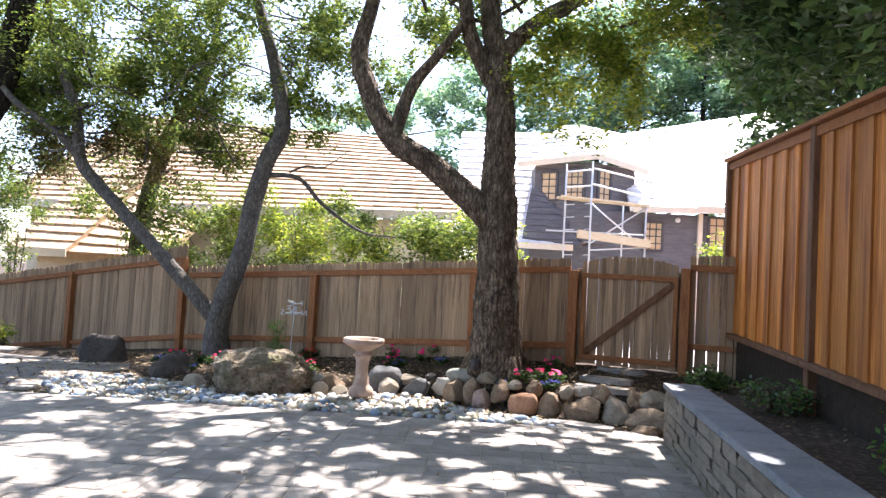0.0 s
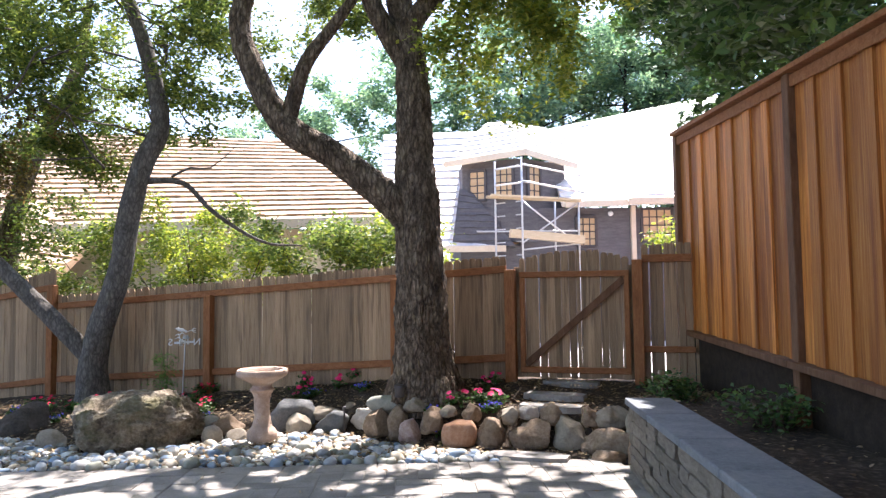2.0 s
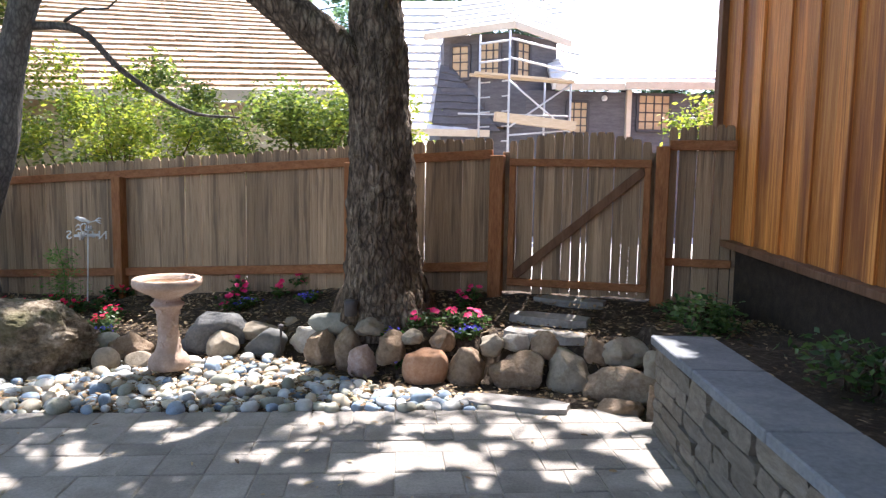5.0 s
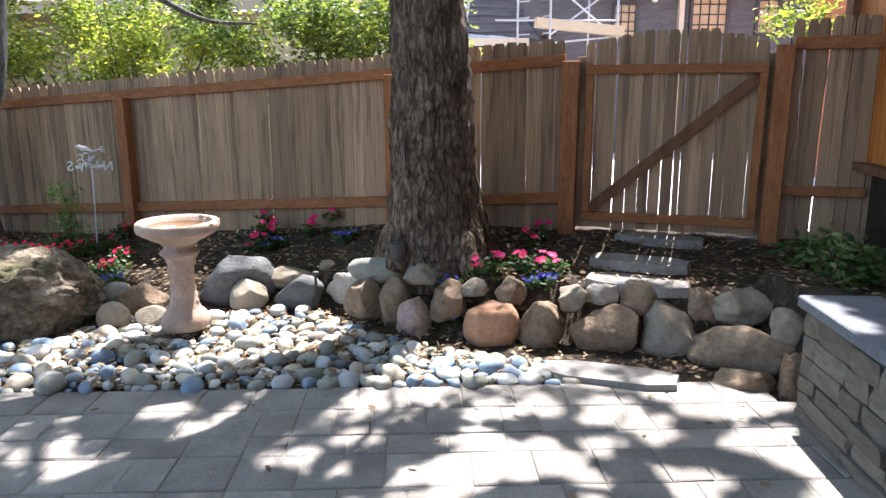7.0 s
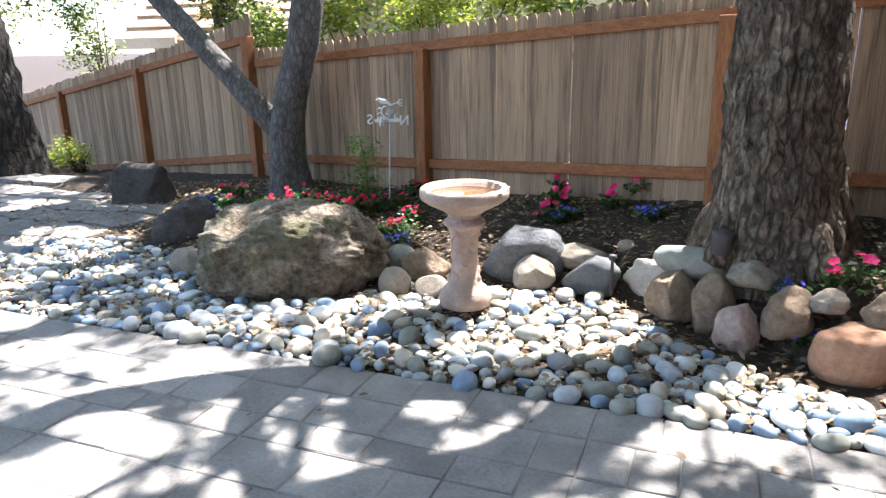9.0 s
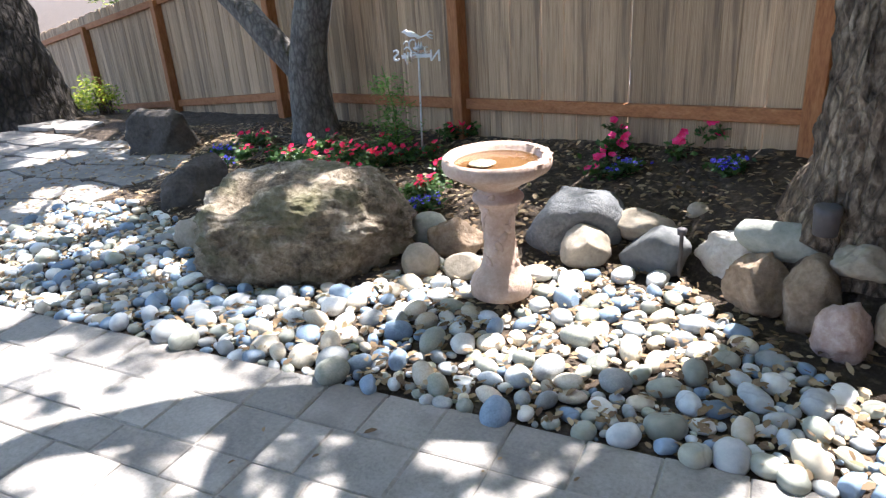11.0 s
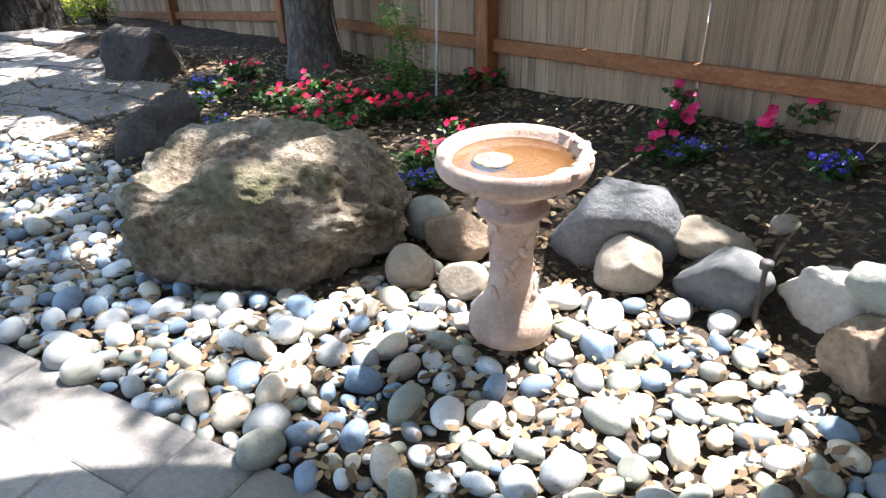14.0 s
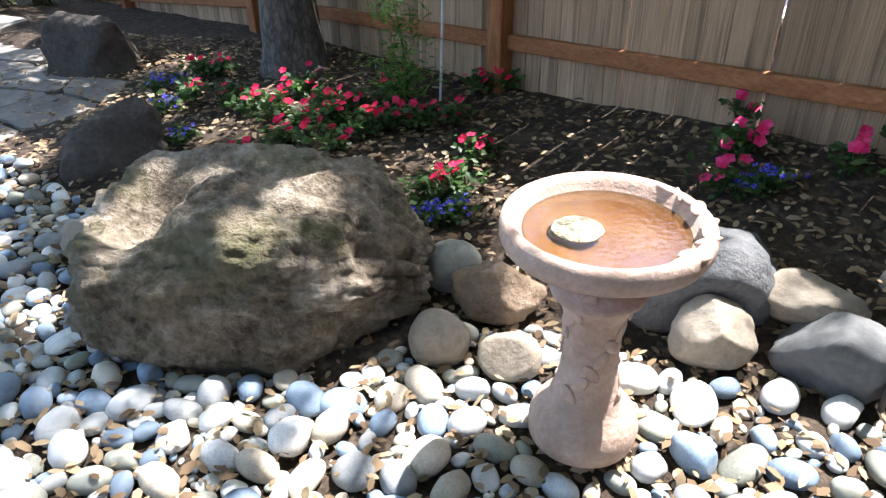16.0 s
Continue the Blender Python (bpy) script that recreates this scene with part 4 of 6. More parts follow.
old_tree = thing("tree", (-8.6, 11.0, -0.25), "massive dark old tree trunk beside the flagstone path", "tree")
bm = bmesh.new()
tube(bm, [(-8.55, 11.0, -0.5), (-8.58, 11.0, -0.1), (-8.62, 11.0, 0.5), (-8.66, 10.98, 1.3), (-8.6, 10.9, 2.2), (-8.1, 10.6, 3.1), (-7.5, 10.3, 3.8), (-7.1, 10.1, 4.9), (-6.9, 10.0, 6.2)], [0.75, 0.58, 0.47, 0.42, 0.36, 0.28, 0.22, 0.17, 0.1], 30, 0.08, 0.14, 0.06, 41.0)
part("trunk", bm, BARK_DARK, old_tree)
part("crown", leaf_mesh("old_crown", [leaves(blob(c, r, n), 0.065, 0.12, 16) for c, r, n in (((-8.0, 10.0, 5.2), (1.6, 1.6, 1.2), 420), ((-9.6, 10.4, 4.2), (1.3, 1.5, 1.2), 300), ((-8.5, 8.0, 6.0), (2.0, 1.8, 0.9), 380))], L_OAK), parent=old_tree)

overhang = thing("tree", (4.6, 9.0, 0.0), "dark broad-leaved tree overhanging the tall board fence", "tree")
bm = bmesh.new()
tube(bm, [(4.7, 9.2, -0.2), (4.6, 9.2, 1.6), (4.5, 9.1, 3.0), (4.4, 9.0, 4.4), (4.2, 8.9, 6.0)], [0.2, 0.17, 0.14, 0.11, 0.05], 14, 0.15, 0.12, 0.03, 51.0)
for _ in range(18):
    s = Vector((4.4, 9.0, rnd.uniform(2.8, 5.5)))
    d = Vector((rnd.uniform(-1.6, 0.6), rnd.uniform(-1.4, 1.4), rnd.uniform(-0.1, 0.7)))
    tube(bm, [s, s + d * 0.5, s + d], [0.035, 0.025, 0.01], 6, 0.2, 0.1)
part("trunk", bm, BARK_DARK, overhang)
# Blobs at x below 3, mostly out of view, added to darken the side bed.
part("crown", leaf_mesh("broad_crown", [leaves(blob(c, r, n), 0.13, 0.16, 9, 0.42) for c, r, n in (((3.6, 9.4, 4.3), (1.0, 1.3, 1.0), 260), ((3.3, 7.6, 4.4), (0.9, 1.4, 1.0), 260), ((4.2, 10.4, 4.0), (1.0, 1.2, 1.0), 200), ((3.4, 8.8, 5.6), (1.6, 1.8, 0.9), 260),
      ((3.2, 5.6, 4.2), (0.8, 1.4, 0.9), 180), ((3.4, 9.8, 3.4), (0.5, 0.7, 0.45), 80), ((2.5, 5.4, 4.7), (1.1, 1.4, 0.5), 620), ((2.6, 7.2, 4.6), (1.0, 1.3, 0.5), 700), ((2.9, 9.9, 4.9), (1.0, 1.2, 0.5), 420), ((3.0, 8.6, 4.6), (1.0, 1.2, 0.5), 380), ((2.5, 3.2, 4.8), (1.2, 1.3, 0.5), 300), ((2.5, 6.3, 3.75), (0.75, 1.6, 0.32), 520), ((2.4, 3.9, 3.7), (0.8, 1.3, 0.32), 420), ((2.9, 8.3, 3.9), (0.6, 1.0, 0.35), 260), ((2.5, 5.0, 5.2), (0.7, 2.0, 0.4), 700), ((2.7, 8.0, 5.2), (0.7, 1.6, 0.4), 600))], L_DARK), parent=overhang)


def far_tree(x, y, h, r, n, seed):
    t = thing("tree", (x, y, -0.3), "tall dense green tree beyond the house roof, paled for haze", "tree", "distant trees")
    q = bmesh.new()
    tube(q, [(x, y, -0.3), (x + 0.2, y, h * 0.3), (x - 0.1, y, h * 0.6), (x, y, h * 0.92)], [0.3, 0.22, 0.14, 0.04], 10, 0.6, 0.1, 0.03, seed)
    for k in range(9):
        a, z = k * 2.4, h * (0.3 + 0.06 * k)
        tube(q, [(x, y, z), (x + math.cos(a) * r * 0.4, y + math.sin(a) * r * 0.4, z + 0.5), (x + math.cos(a) * r * 0.8, y + math.sin(a) * r * 0.8, z + 1.0)], [0.07, 0.05, 0.02], 6, 0.5)
    part("trunk", q, BARK_DARK, t)
    ch = []
    for k in range(9):
        a = k * 2.4 + seed
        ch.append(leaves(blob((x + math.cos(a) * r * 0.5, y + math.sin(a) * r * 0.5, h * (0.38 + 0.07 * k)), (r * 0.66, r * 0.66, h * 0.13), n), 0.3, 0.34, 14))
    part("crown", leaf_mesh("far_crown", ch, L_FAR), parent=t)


for x, y, h, r, s in ((6.0, 41, 17, 4.6, 1), (12.0, 41, 18, 5.0, 2), (18.5, 41, 19, 5.2, 3), (0.5, 43, 16, 4.6, 4), (-6.5, 44, 13, 4.6, 5), (25, 40, 18, 5.2, 6), (15.2, 43, 19, 4.4, 8), (9.0, 44, 19, 4.6, 9)):
    far_tree(x, y, h, r, 150, s)


# ---- shrubs behind the fence ----
def shrub(name, label, blobs, material, size, per, base, stems=8):
    t = thing(name, base, label, "shrub")
    q = bmesh.new()
    for _ in range(stems):
        c, r, _n = rnd.choice(blobs)
        tip = Vector(c) + Vector([rnd.uniform(-0.6, 0.6) * k for k in r])
        s = Vector(base) + Vector((rnd.uniform(-0.1, 0.1), rnd.uniform(-0.1, 0.1), 0))
        tube(q, [s, (s + tip) / 2 + Vector((0, 0, 0.1)), tip], [0.018, 0.012, 0.005], 5, 0.25)
    part("branchwork", q, BARK, t)
    part("foliage", leaf_mesh(name + "_leaves", [leaves(blob(c, r, n), size, size * 1.6, per) for c, r, n in blobs], material), parent=t)


shrub("bush", "dense green bush topping the fence", [((-1.75, 12.0, 1.85), (0.8, 0.6, 0.65), 420), ((-0.9, 12.0, 1.9), (0.6, 0.5, 0.6), 300)], L_OAK, 0.07, 12, (-1.4, 12.0, -0.1))
shrub("bush", "ivy-like bright bush beside the neighbour's wall", [((-0.45, 12.4, 1.95), (0.65, 0.4, 0.55), 300)], L_SUNLIT, 0.07, 12, (-0.35, 12.4, -0.1))
shrub("bush", "loose yellow-green shrub behind the fence", [((-3.2, 11.9, 1.6), (0.8, 0.5, 0.6), 190), ((-2.4, 12.2, 1.7), (0.5, 0.5, 0.4), 70), ((-4.2, 12.2, 2.1), (0.6, 0.5, 0.7), 160), ((-2.6, 12.0, 1.8), (0.7, 0.5, 0.6), 160), ((-3.6, 12.4, 2.2), (0.7, 0.5, 0.5), 130)], L_SUNLIT, 0.06, 12, (-3.2, 11.9, -0.1))
shrub("bush", "leafy green hedge shrub against the neighbour's wall", [((-5.3, 12.6, 1.9), (0.9, 0.5, 0.8), 330), ((-4.0, 12.9, 1.8), (0.8, 0.5, 0.75), 300), ((-2.9, 12.9, 1.75), (0.8, 0.5, 0.7), 300), ((-6.3, 12.7, 1.9), (0.6, 0.5, 0.8), 200)], L_OAK, 0.07, 13, (-4.2, 12.8, -0.2), 16)
shrub("bush", "sunlit shrub seen above the narrow fence panel", [((3.0, 10.6, 1.9), (0.3, 0.3, 0.3), 60)], L_SUNLIT, 0.06, 10, (3.0, 10.6, 0.1))
shrub("bush", "bright green weeds at the foot of the fence", [((-8.2, 11.75, 0.1), (0.3, 0.25, 0.3), 90)], L_SUNLIT, 0.05, 10, (-8.2, 11.75, -0.25))
shrub("bush", "creeper on the neighbour's wall", [((-9.0, 13.2, 1.7), (0.5, 0.4, 1.0), 200)], L_OAK, 0.06, 12, (-9.0, 13.2, -0.4))


# ---- neighbouring houses ----
def roof(name, parent, corners, courses, material, thick=0.06, lap=0.03, label=""):
    """A roof slope of stepped courses: corners are eave left, eave right, ridge right, ridge left. Each course is cut into shakes."""
    a, b, c, d = [Vector(p) for p in corners]
    nrm = (b - a).cross(d - a).normalized()
    verts, faces = [], []
    for k in range(courses):
        t0, t1 = k / courses, (k + 1.15) / courses
        l0, r0, l1, r1 = a.lerp(d, t0), b.lerp(c, t0), a.lerp(d, min(1, t1)), b.lerp(c, min(1, t1))
        n = max(2, int((r0 - l0).length / 0.34))
        cuts = sorted([0, 1] + [min(0.995, max(0.005, (i + rnd.uniform(-0.3, 0.3)) / n)) for i in range(1, n)])
        for u, w in zip(cuts, cuts[1:]):
            drop = (l0 - l1).normalized() * rnd.uniform(0, 0.03)
            lift = nrm * (thick + rnd.uniform(0, 0.012))
            p = [l0.lerp(r0, u) + drop, l0.lerp(r0, w) + drop, l1.lerp(r1, w), l1.lerp(r1, u)]
            i = len(verts)
            verts += [p[0] + lift, p[1] + lift, p[2] + nrm * 0.012, p[3] + nrm * 0.012, p[0], p[1]]
            faces += [(i, i + 1, i + 2, i + 3), (i + 4, i + 5, i + 1, i), (i + 4, i, i + 3), (i + 5, i + 2, i + 1)]
    deck = [a, b, c, d, a - nrm * 0.12, b - nrm * 0.12, c - nrm * 0.12, d - nrm * 0.12]
    sides = [(0, 1, 2, 3), (7, 6, 5, 4), (0, 4, 5, 1), (1, 5, 6, 2), (2, 6, 7, 3), (3, 7, 4, 0)]
    base = part(name, raw_mesh(name, deck, sides, material), parent=parent, label=label)
    part("shake_covering", raw_mesh("shake_covering", verts, faces, material), parent=base, kind="stuff")
    return base


def window(parent, a, b, z0, z1, nx_=3, nz=4):
    """A framed window with its bars on the upright plane through a and b, seen from the patio's side."""
    a, b = Vector((*a, 0)), Vector((*b, 0))
    way = (b - a).normalized()
    out = Vector((way.y, -way.x, 0))
    up = Vector((0, 0, 1))
    w = bmesh.new()
    t = 0.08
    for p, q in ((a + up * z0, b + up * z0), (a + up * z1, b + up * z1)):
        beam(w, p + out * 0.03, q + out * 0.03, 0.1, t)
    for p in (a, b):
        beam(w, p + up * z0 + out * 0.03, p + up * z1 + out * 0.03, t, 0.1, out)
    wd = part("window", w, FRAME, parent, smooth=False)
    g = bmesh.new()
    for i in range(1, nx_):
        p = a.lerp(b, i / nx_)
        beam(g, p + up * z0 + out * 0.03, p + up * z1 + out * 0.03, 0.03, 0.04, out)
    for i in range(1, nz):
        z = z0 + (z1 - z0) * i / nz
        beam(g, a + up * z + out * 0.03, b + up * z + out * 0.03, 0.04, 0.03)
    part("glazing_grid", g, FRAME, wd, smooth=False)
    i0 = [a + up * z0 + out * 0.015, b + up * z0 + out * 0.015, b + up * z1 + out * 0.015, a + up * z1 + out * 0.015]
    part("pane", raw_mesh("pane", i0, [(0, 1, 2, 3)], BLIND), parent=wd, label="warm tan pane")


house = thing("house", (5.5, 26, -0.3), "dark-sided two-storey house with a bright shake roof under repair", "house")
bm = bmesh.new()
box(bm, (1.2, 24.3, -0.3), (13, 31, 4.0))
part("wall", bm, SIDING, house, "dark slate-grey siding", smooth=False)
bm = bmesh.new()
dpts = [(1.31, 24.75), (3.14, 23.9), (4.75, 25.0), (4.75, 27.5), (1.31, 27.5)]
lo = [bm.verts.new((x, y, 2.9)) for x, y in dpts]
hi = [bm.verts.new((x, y, 5.55)) for x, y in dpts]
bm.faces.new(hi)
bm.faces.new(lo[::-1])
for k in range(5):
    bm.faces.new((lo[k], lo[(k + 1) % 5], hi[(k + 1) % 5], hi[k]))
part("dormer", bm, SIDING, house, "corner bay of dark siding", smooth=False)


def dpoint(t):
    return (1.31 + 1.83 * t, 24.75 - 0.85 * t - 0.03)


def epoint(t):
    return (3.14 + 1.61 * t, 23.9 + 1.1 * t - 0.03)


window(house, dpoint(0.12), dpoint(0.40), 4.28, 5.25, 2)
window(house, dpoint(0.55), dpoint(0.86), 4.3, 5.32, 3)
window(house, epoint(0.12), epoint(0.40), 4.28, 5.33, 2)
window(house, (4.95, 24.28), (5.58, 24.28), 2.75, 3.7, 3)
window(house, (7.08, 24.28), (8.08, 24.28), 2.88, 3.95, 4)
window(house, (8.9, 24.28), (9.5, 24.28), 2.9, 3.8, 2)
window(house, (2.5, 24.28), (3.1, 24.28), 2.8, 3.6, 2)
# These slopes are coloured near white to stand for glare.
roof("roof", house, [(4.4, 23.8, 4.08), (13.5, 23.8, 4.25), (11.6, 28.5, 8.9), (4.6, 28.5, 7.5)], 16, SHAKE_GLARE, label="shake roof with sun glare in its colour")
roof("roof", house, [(-1.4, 23.9, 2.7), (2.6, 23.9, 2.72), (2.2, 28.2, 7.4), (-1.4, 28.2, 7.3)], 16, SHAKE_GLARE)
roof("dormer_roof", house, [(0.75, 24.6, 5.5), (3.2, 23.5, 5.72), (3.1, 26.6, 7.4), (2.4, 26.8, 7.4)], 8, SHAKE_GLARE)
roof("dormer_roof", house, [(3.2, 23.5, 5.72), (5.1, 24.8, 5.48), (4.6, 27.4, 7.35), (3.1, 26.6, 7.4)], 8, SHAKE_GLARE)
# The valley's shade is painted: this slope takes the dark siding colour.
roof("roof", house, [(0.9, 24.0, 2.72), (2.9, 23.9, 2.75), (1.6, 24.6, 4.6), (1.2, 24.62, 4.7)], 9, SIDING, label="valley shakes coloured dark for shade")
for a, b in (((0.7, 24.58, 5.48), (3.2, 23.46, 5.68)), ((3.2, 23.46, 5.68), (5.15, 24.78, 5.44)), ((4.5, 23.76, 4.05), (6.5, 23.76, 4.1)), ((6.5, 23.7, 4.14), (13.4, 23.7, 4.26)), ((-1.3, 23.86, 2.68), (2.6, 23.86, 2.68))):
    bm = bmesh.new()
    beam(bm, a, b, 0.05, 0.2)
    part("fascia", bm, FASCIA, house, smooth=False)
bm = bmesh.new()
box(bm, (6.72, 24.15, -0.3), (6.86, 24.3, 4.05))
part("corner_board", bm, FASCIA, house, smooth=False)
bm = bmesh.new()
bmesh.ops.create_icosphere(bm, subdivisions=2, radius=0.09, matrix=Matrix.Translation((6.05, 24.2, 3.8)))
part("wall_lamp", bm, VANE, house)

scaffold = thing("scaffolding", (3.4, 23.2, -0.3), "steel tube scaffolding with pale planks against the house", "scaffolding")


def pole(parent, a, b, r=0.03, name="tube"):
    q = bmesh.new()
    tube(q, [a, (Vector(a) + Vector(b)) / 2, b], [r, r, r], 8, 5.0, 0)
    part(name, q, METAL, parent)


for x, y in ((2.19, 23.1), (2.9, 22.4), (4.7, 22.9), (4.1, 23.5)):
    pole(scaffold, (x, y, -0.3), (x, y, 5.3 if x in (2.19, 2.9) else 4.2), name="upright")
for z in (4.55, 5.05):
    pole(scaffold, (2.19, 23.1, z), (2.9, 22.4, z), name="guard_rail")
    pole(scaffold, (2.9, 22.4, z + 0.05), (4.9, 22.9, z - 0.25), name="guard_rail")
pole(scaffold, (2.9, 22.4, 4.0), (4.7, 22.9, 2.7), 0.026, "brace")
pole(scaffold, (2.9, 22.4, 2.75), (4.7, 22.9, 4.0), 0.026, "brace")
pole(scaffold, (2.9, 22.4, 2.55), (4.7, 22.9, 2.75), 0.026, "ledger")
pole(scaffold, (1.6, 23.0, 3.15), (4.7, 23.1, 3.15), 0.026, "ledger")
for z in (2.4, 2.8, 3.2, 3.6, 4.0):
    pole(scaffold, (2.19, 23.1, z), (2.45, 22.85, z), 0.018, "rung")
    pole(scaffold, (2.9, 22.4, z), (2.75, 22.6, z), 0.018, "rung")
for a, b in (((1.9, 23.0, 4.2), (4.75, 22.95, 4.05)), ((2.0, 22.75, 4.22), (4.75, 22.75, 4.05)), ((2.55, 22.5, 3.05), (4.8, 22.75, 2.85))):
    bm = bmesh.new()
    beam(bm, a, b, 0.26, 0.06 if a[2] > 4 else 0.24)
    part("plank", bm, PLANK, scaffold, smooth=False)

house_left = thing("house", (-5, 19, -0.3), "cream neighbour house with a broad sunlit cedar shake roof", "house")
bm = bmesh.new()
box(bm, (-11.5, 17.3, -0.3), (-1.1, 24, 2.75))
part("wall", bm, STUCCO, house_left, "cream stucco wall", smooth=False)
roof("roof", house_left, [(-12.2, 16.8, 2.7), (-0.9, 16.8, 2.9), (-3.2, 21.5, 5.6), (-11.0, 21.5, 5.9)], 20, SHAKE, label="sunlit cedar shakes")
roof("roof", house_left, [(-0.9, 16.8, 2.9), (-0.6, 25.0, 2.9), (-3.2, 21.6, 5.6), (-3.2, 21.5, 5.6)], 14, SHAKE)
bm = bmesh.new()
beam(bm, (-12.2, 16.75, 2.66), (-0.85, 16.75, 2.86), 0.05, 0.2)
part("fascia", bm, FASCIA, house_left, smooth=False)
bm = bmesh.new()
beam(bm, (-0.85, 16.7, 2.9), (-0.3, 16.7, 1.7), 0.08, 0.2)
part("barge_board", bm, FASCIA, house_left, smooth=False)
wing = thing("house", (-10.3, 15.5, -0.3), "small gabled wing with shake roofs in steps", "house")
bm = bmesh.new()
box(bm, (-9.9, 15.2, -0.3), (-7.6, 17.3, 1.7))
part("wall", bm, STUCCO, wing, smooth=False)
roof("roof", wing, [(-10.3, 14.8, 1.55), (-9.0, 14.8, 1.55), (-8.6, 17.4, 3.6), (-10.0, 17.4, 3.6)], 11, SHAKE)
roof("roof", wing, [(-9.0, 14.9, 1.5), (-7.0, 14.9, 1.5), (-7.0, 17.4, 2.8), (-8.6, 17.4, 3.4)], 9, SHAKE)
bm = bmesh.new()
beam(bm, (-10.3, 14.75, 1.5), (-9.0, 14.75, 1.5), 0.05, 0.18)
part("fascia", bm, FASCIA, wing, smooth=False)
red_wing = thing("house", (8.2, 19, -0.3), "orange board-sided building beyond the garden fence", "house")
bm = bmesh.new()
RED = Matrix.Translation((7.05, 18.0, 0)) @ Matrix.Rotation(radians(-29), 4, "Z")
box(bm, (0, 0, -0.3), (3.0, 2.5, 6.0), RED)
part("wall", bm, ORANGE_WALL, red_wing, smooth=False)
for k in range(24):
    bm = bmesh.new()
    beam(bm, RED @ Vector((-0.02, -0.01, 0.1 + k * 0.24)), RED @ Vector((3.0, -0.01, 0.1 + k * 0.24)), 0.03, 0.04)
    part("board", bm, ORANGE_WALL, red_wing, smooth=False)

# plain unseen wall added at the start of the walk to block sky light
bm = bmesh.new()
box(bm, (-10, -3.2, -0.3), (7, -2.4, 5.2))
tagged(new("wall_south", mesh_of("wall_south", bm, SIDING, False)), "plain dark wall closing the patio, unseen, added against sky light", "wall", kind="structure")

# ---- stone seat wall ----
wall = thing("stone_wall", (1.3, 5, 0), "low stacked-stone seat wall with a bluestone cap", "wall")
WALL_ANGLE = math.atan2(1, 0.1)
WIDTH = 0.34
bm = bmesh.new()
a, b = Vector((wall_x(7.2) + 0.21, 7.2, 0.22)), Vector((wall_x(-2) + 0.21, -2, 0.22))
beam(bm, a, b, 0.27, 0.5)
part("core", bm, MORTAR, wall, smooth=False)
ROUGH_BLOCKS = []
for k in range(6):
    bm = bmesh.new()
    box(bm, (-0.5, -0.5, -0.5), (0.5, 0.5, 0.5))
    bmesh.ops.subdivide_edges(bm, edges=bm.edges[:], cuts=1, use_grid_fill=True)
    for v in bm.verts:
        corner = sum(abs(c) > 0.4 for c in v.co)
        v.co *= 1 - 0.05 * (corner == 3)
        v.co += Vector([rnd.uniform(-0.045, 0.045) for _ in range(3)])
    ROUGH_BLOCKS.append(mesh_of("ledge_stone", bm, STACKSTONE, False))
y = 7.24
z, row = 0.0, 0
while z < 0.44:
    h = min(rnd.choice((0.05, 0.07, 0.09, 0.12)), 0.47 - z)
    y = 7.2 - rnd.uniform(0, 0.1)
    while y > 0.2:
        w = rnd.uniform(0.14, 0.42)
        p = Vector((wall_x(y - w / 2) + 0.075 - rnd.uniform(0, 0.022), y - w / 2, z + h / 2))
        part("stone", rnd.choice(ROUGH_BLOCKS), parent=wall, m=wall.matrix_basis.inverted() @ Matrix.Translation(p) @ Matrix.Rotation(WALL_ANGLE, 4, "Z") @ Matrix.Diagonal((w * 0.97, 0.09, h * 0.93, 1)))
        y -= w
    for xo in (0.09, 0.22, 0.32):
        part("stone", rnd.choice(ROUGH_BLOCKS), parent=wall, m=wall.matrix_basis.inverted() @ Matrix.Translation((wall_x(7.2) + xo, 7.2, z + h / 2)) @ Matrix.Rotation(radians(6), 4, "Z") @ Matrix.Diagonal((0.13, 0.1, h * 0.93, 1)))
    z += h
y = 7.28
while y > -2:
    w = rnd.uniform(0.62, 0.85)
    bm = bmesh.new()
    a, b = Vector((wall_x(y) + WIDTH / 2, y, 0.503)), Vector((wall_x(y - w) + WIDTH / 2, y - w + 0.008, 0.503))
    beam(bm, a, b, WIDTH, 0.05, bevel=0.006)
    part("cap_slab", bm, BLUESTONE, wall, "blue-grey flat slab", smooth=False)
    y -= w

# ---- stepping slabs ----
STEP = mat("grey-beige flagstone", [(0.17, 0.16, 0.145), (0.25, 0.235, 0.215), (0.33, 0.315, 0.29)], 4, 0.85, 0.4, fine=9, rand=0.1)


def slab(cx, cy, z, w, d, yaw, label="blue-grey flagstone step set in the soil"):
    bm = bmesh.new()
    n = 12
    r = random.Random(cx)
    top, low = [], []
    for k in range(n):
        a = 2 * math.pi * k / n
        s = 1 / max(abs(math.cos(a)), abs(math.sin(a))) * r.uniform(0.97, 1.01)
        x, yy_ = math.cos(a) * s * w / 2, math.sin(a) * s * d / 2
        top.append(bm.verts.new((x * 0.985, yy_ * 0.985, 0.0)))
        low.append(bm.verts.new((x, yy_, -0.055)))
    bm.faces.new(top)
    bm.faces.new(low[::-1])
    for k in range(n):
        bm.faces.new((low[k], low[(k + 1) % n], top[(k + 1) % n], top[k]))
    me = mesh_of("flagstone_step", bm, STEP, False)
    ob = tagged(new("flagstone_step", me), label, "stepping stone", "garden steps")
    ob.matrix_basis = pose(cx, cy, z, 0, 0, yaw)


slab(0.6, 7.68, 0.03, 0.66, 0.22, -20)
slab(0.92, 8.32, 0.32, 0.58, 0.26, -25)
slab(1.0, 8.56, 0.385, 0.58, 0.24, -27)
slab(1.24, 8.93, 0.45, 0.56, 0.2, -27)

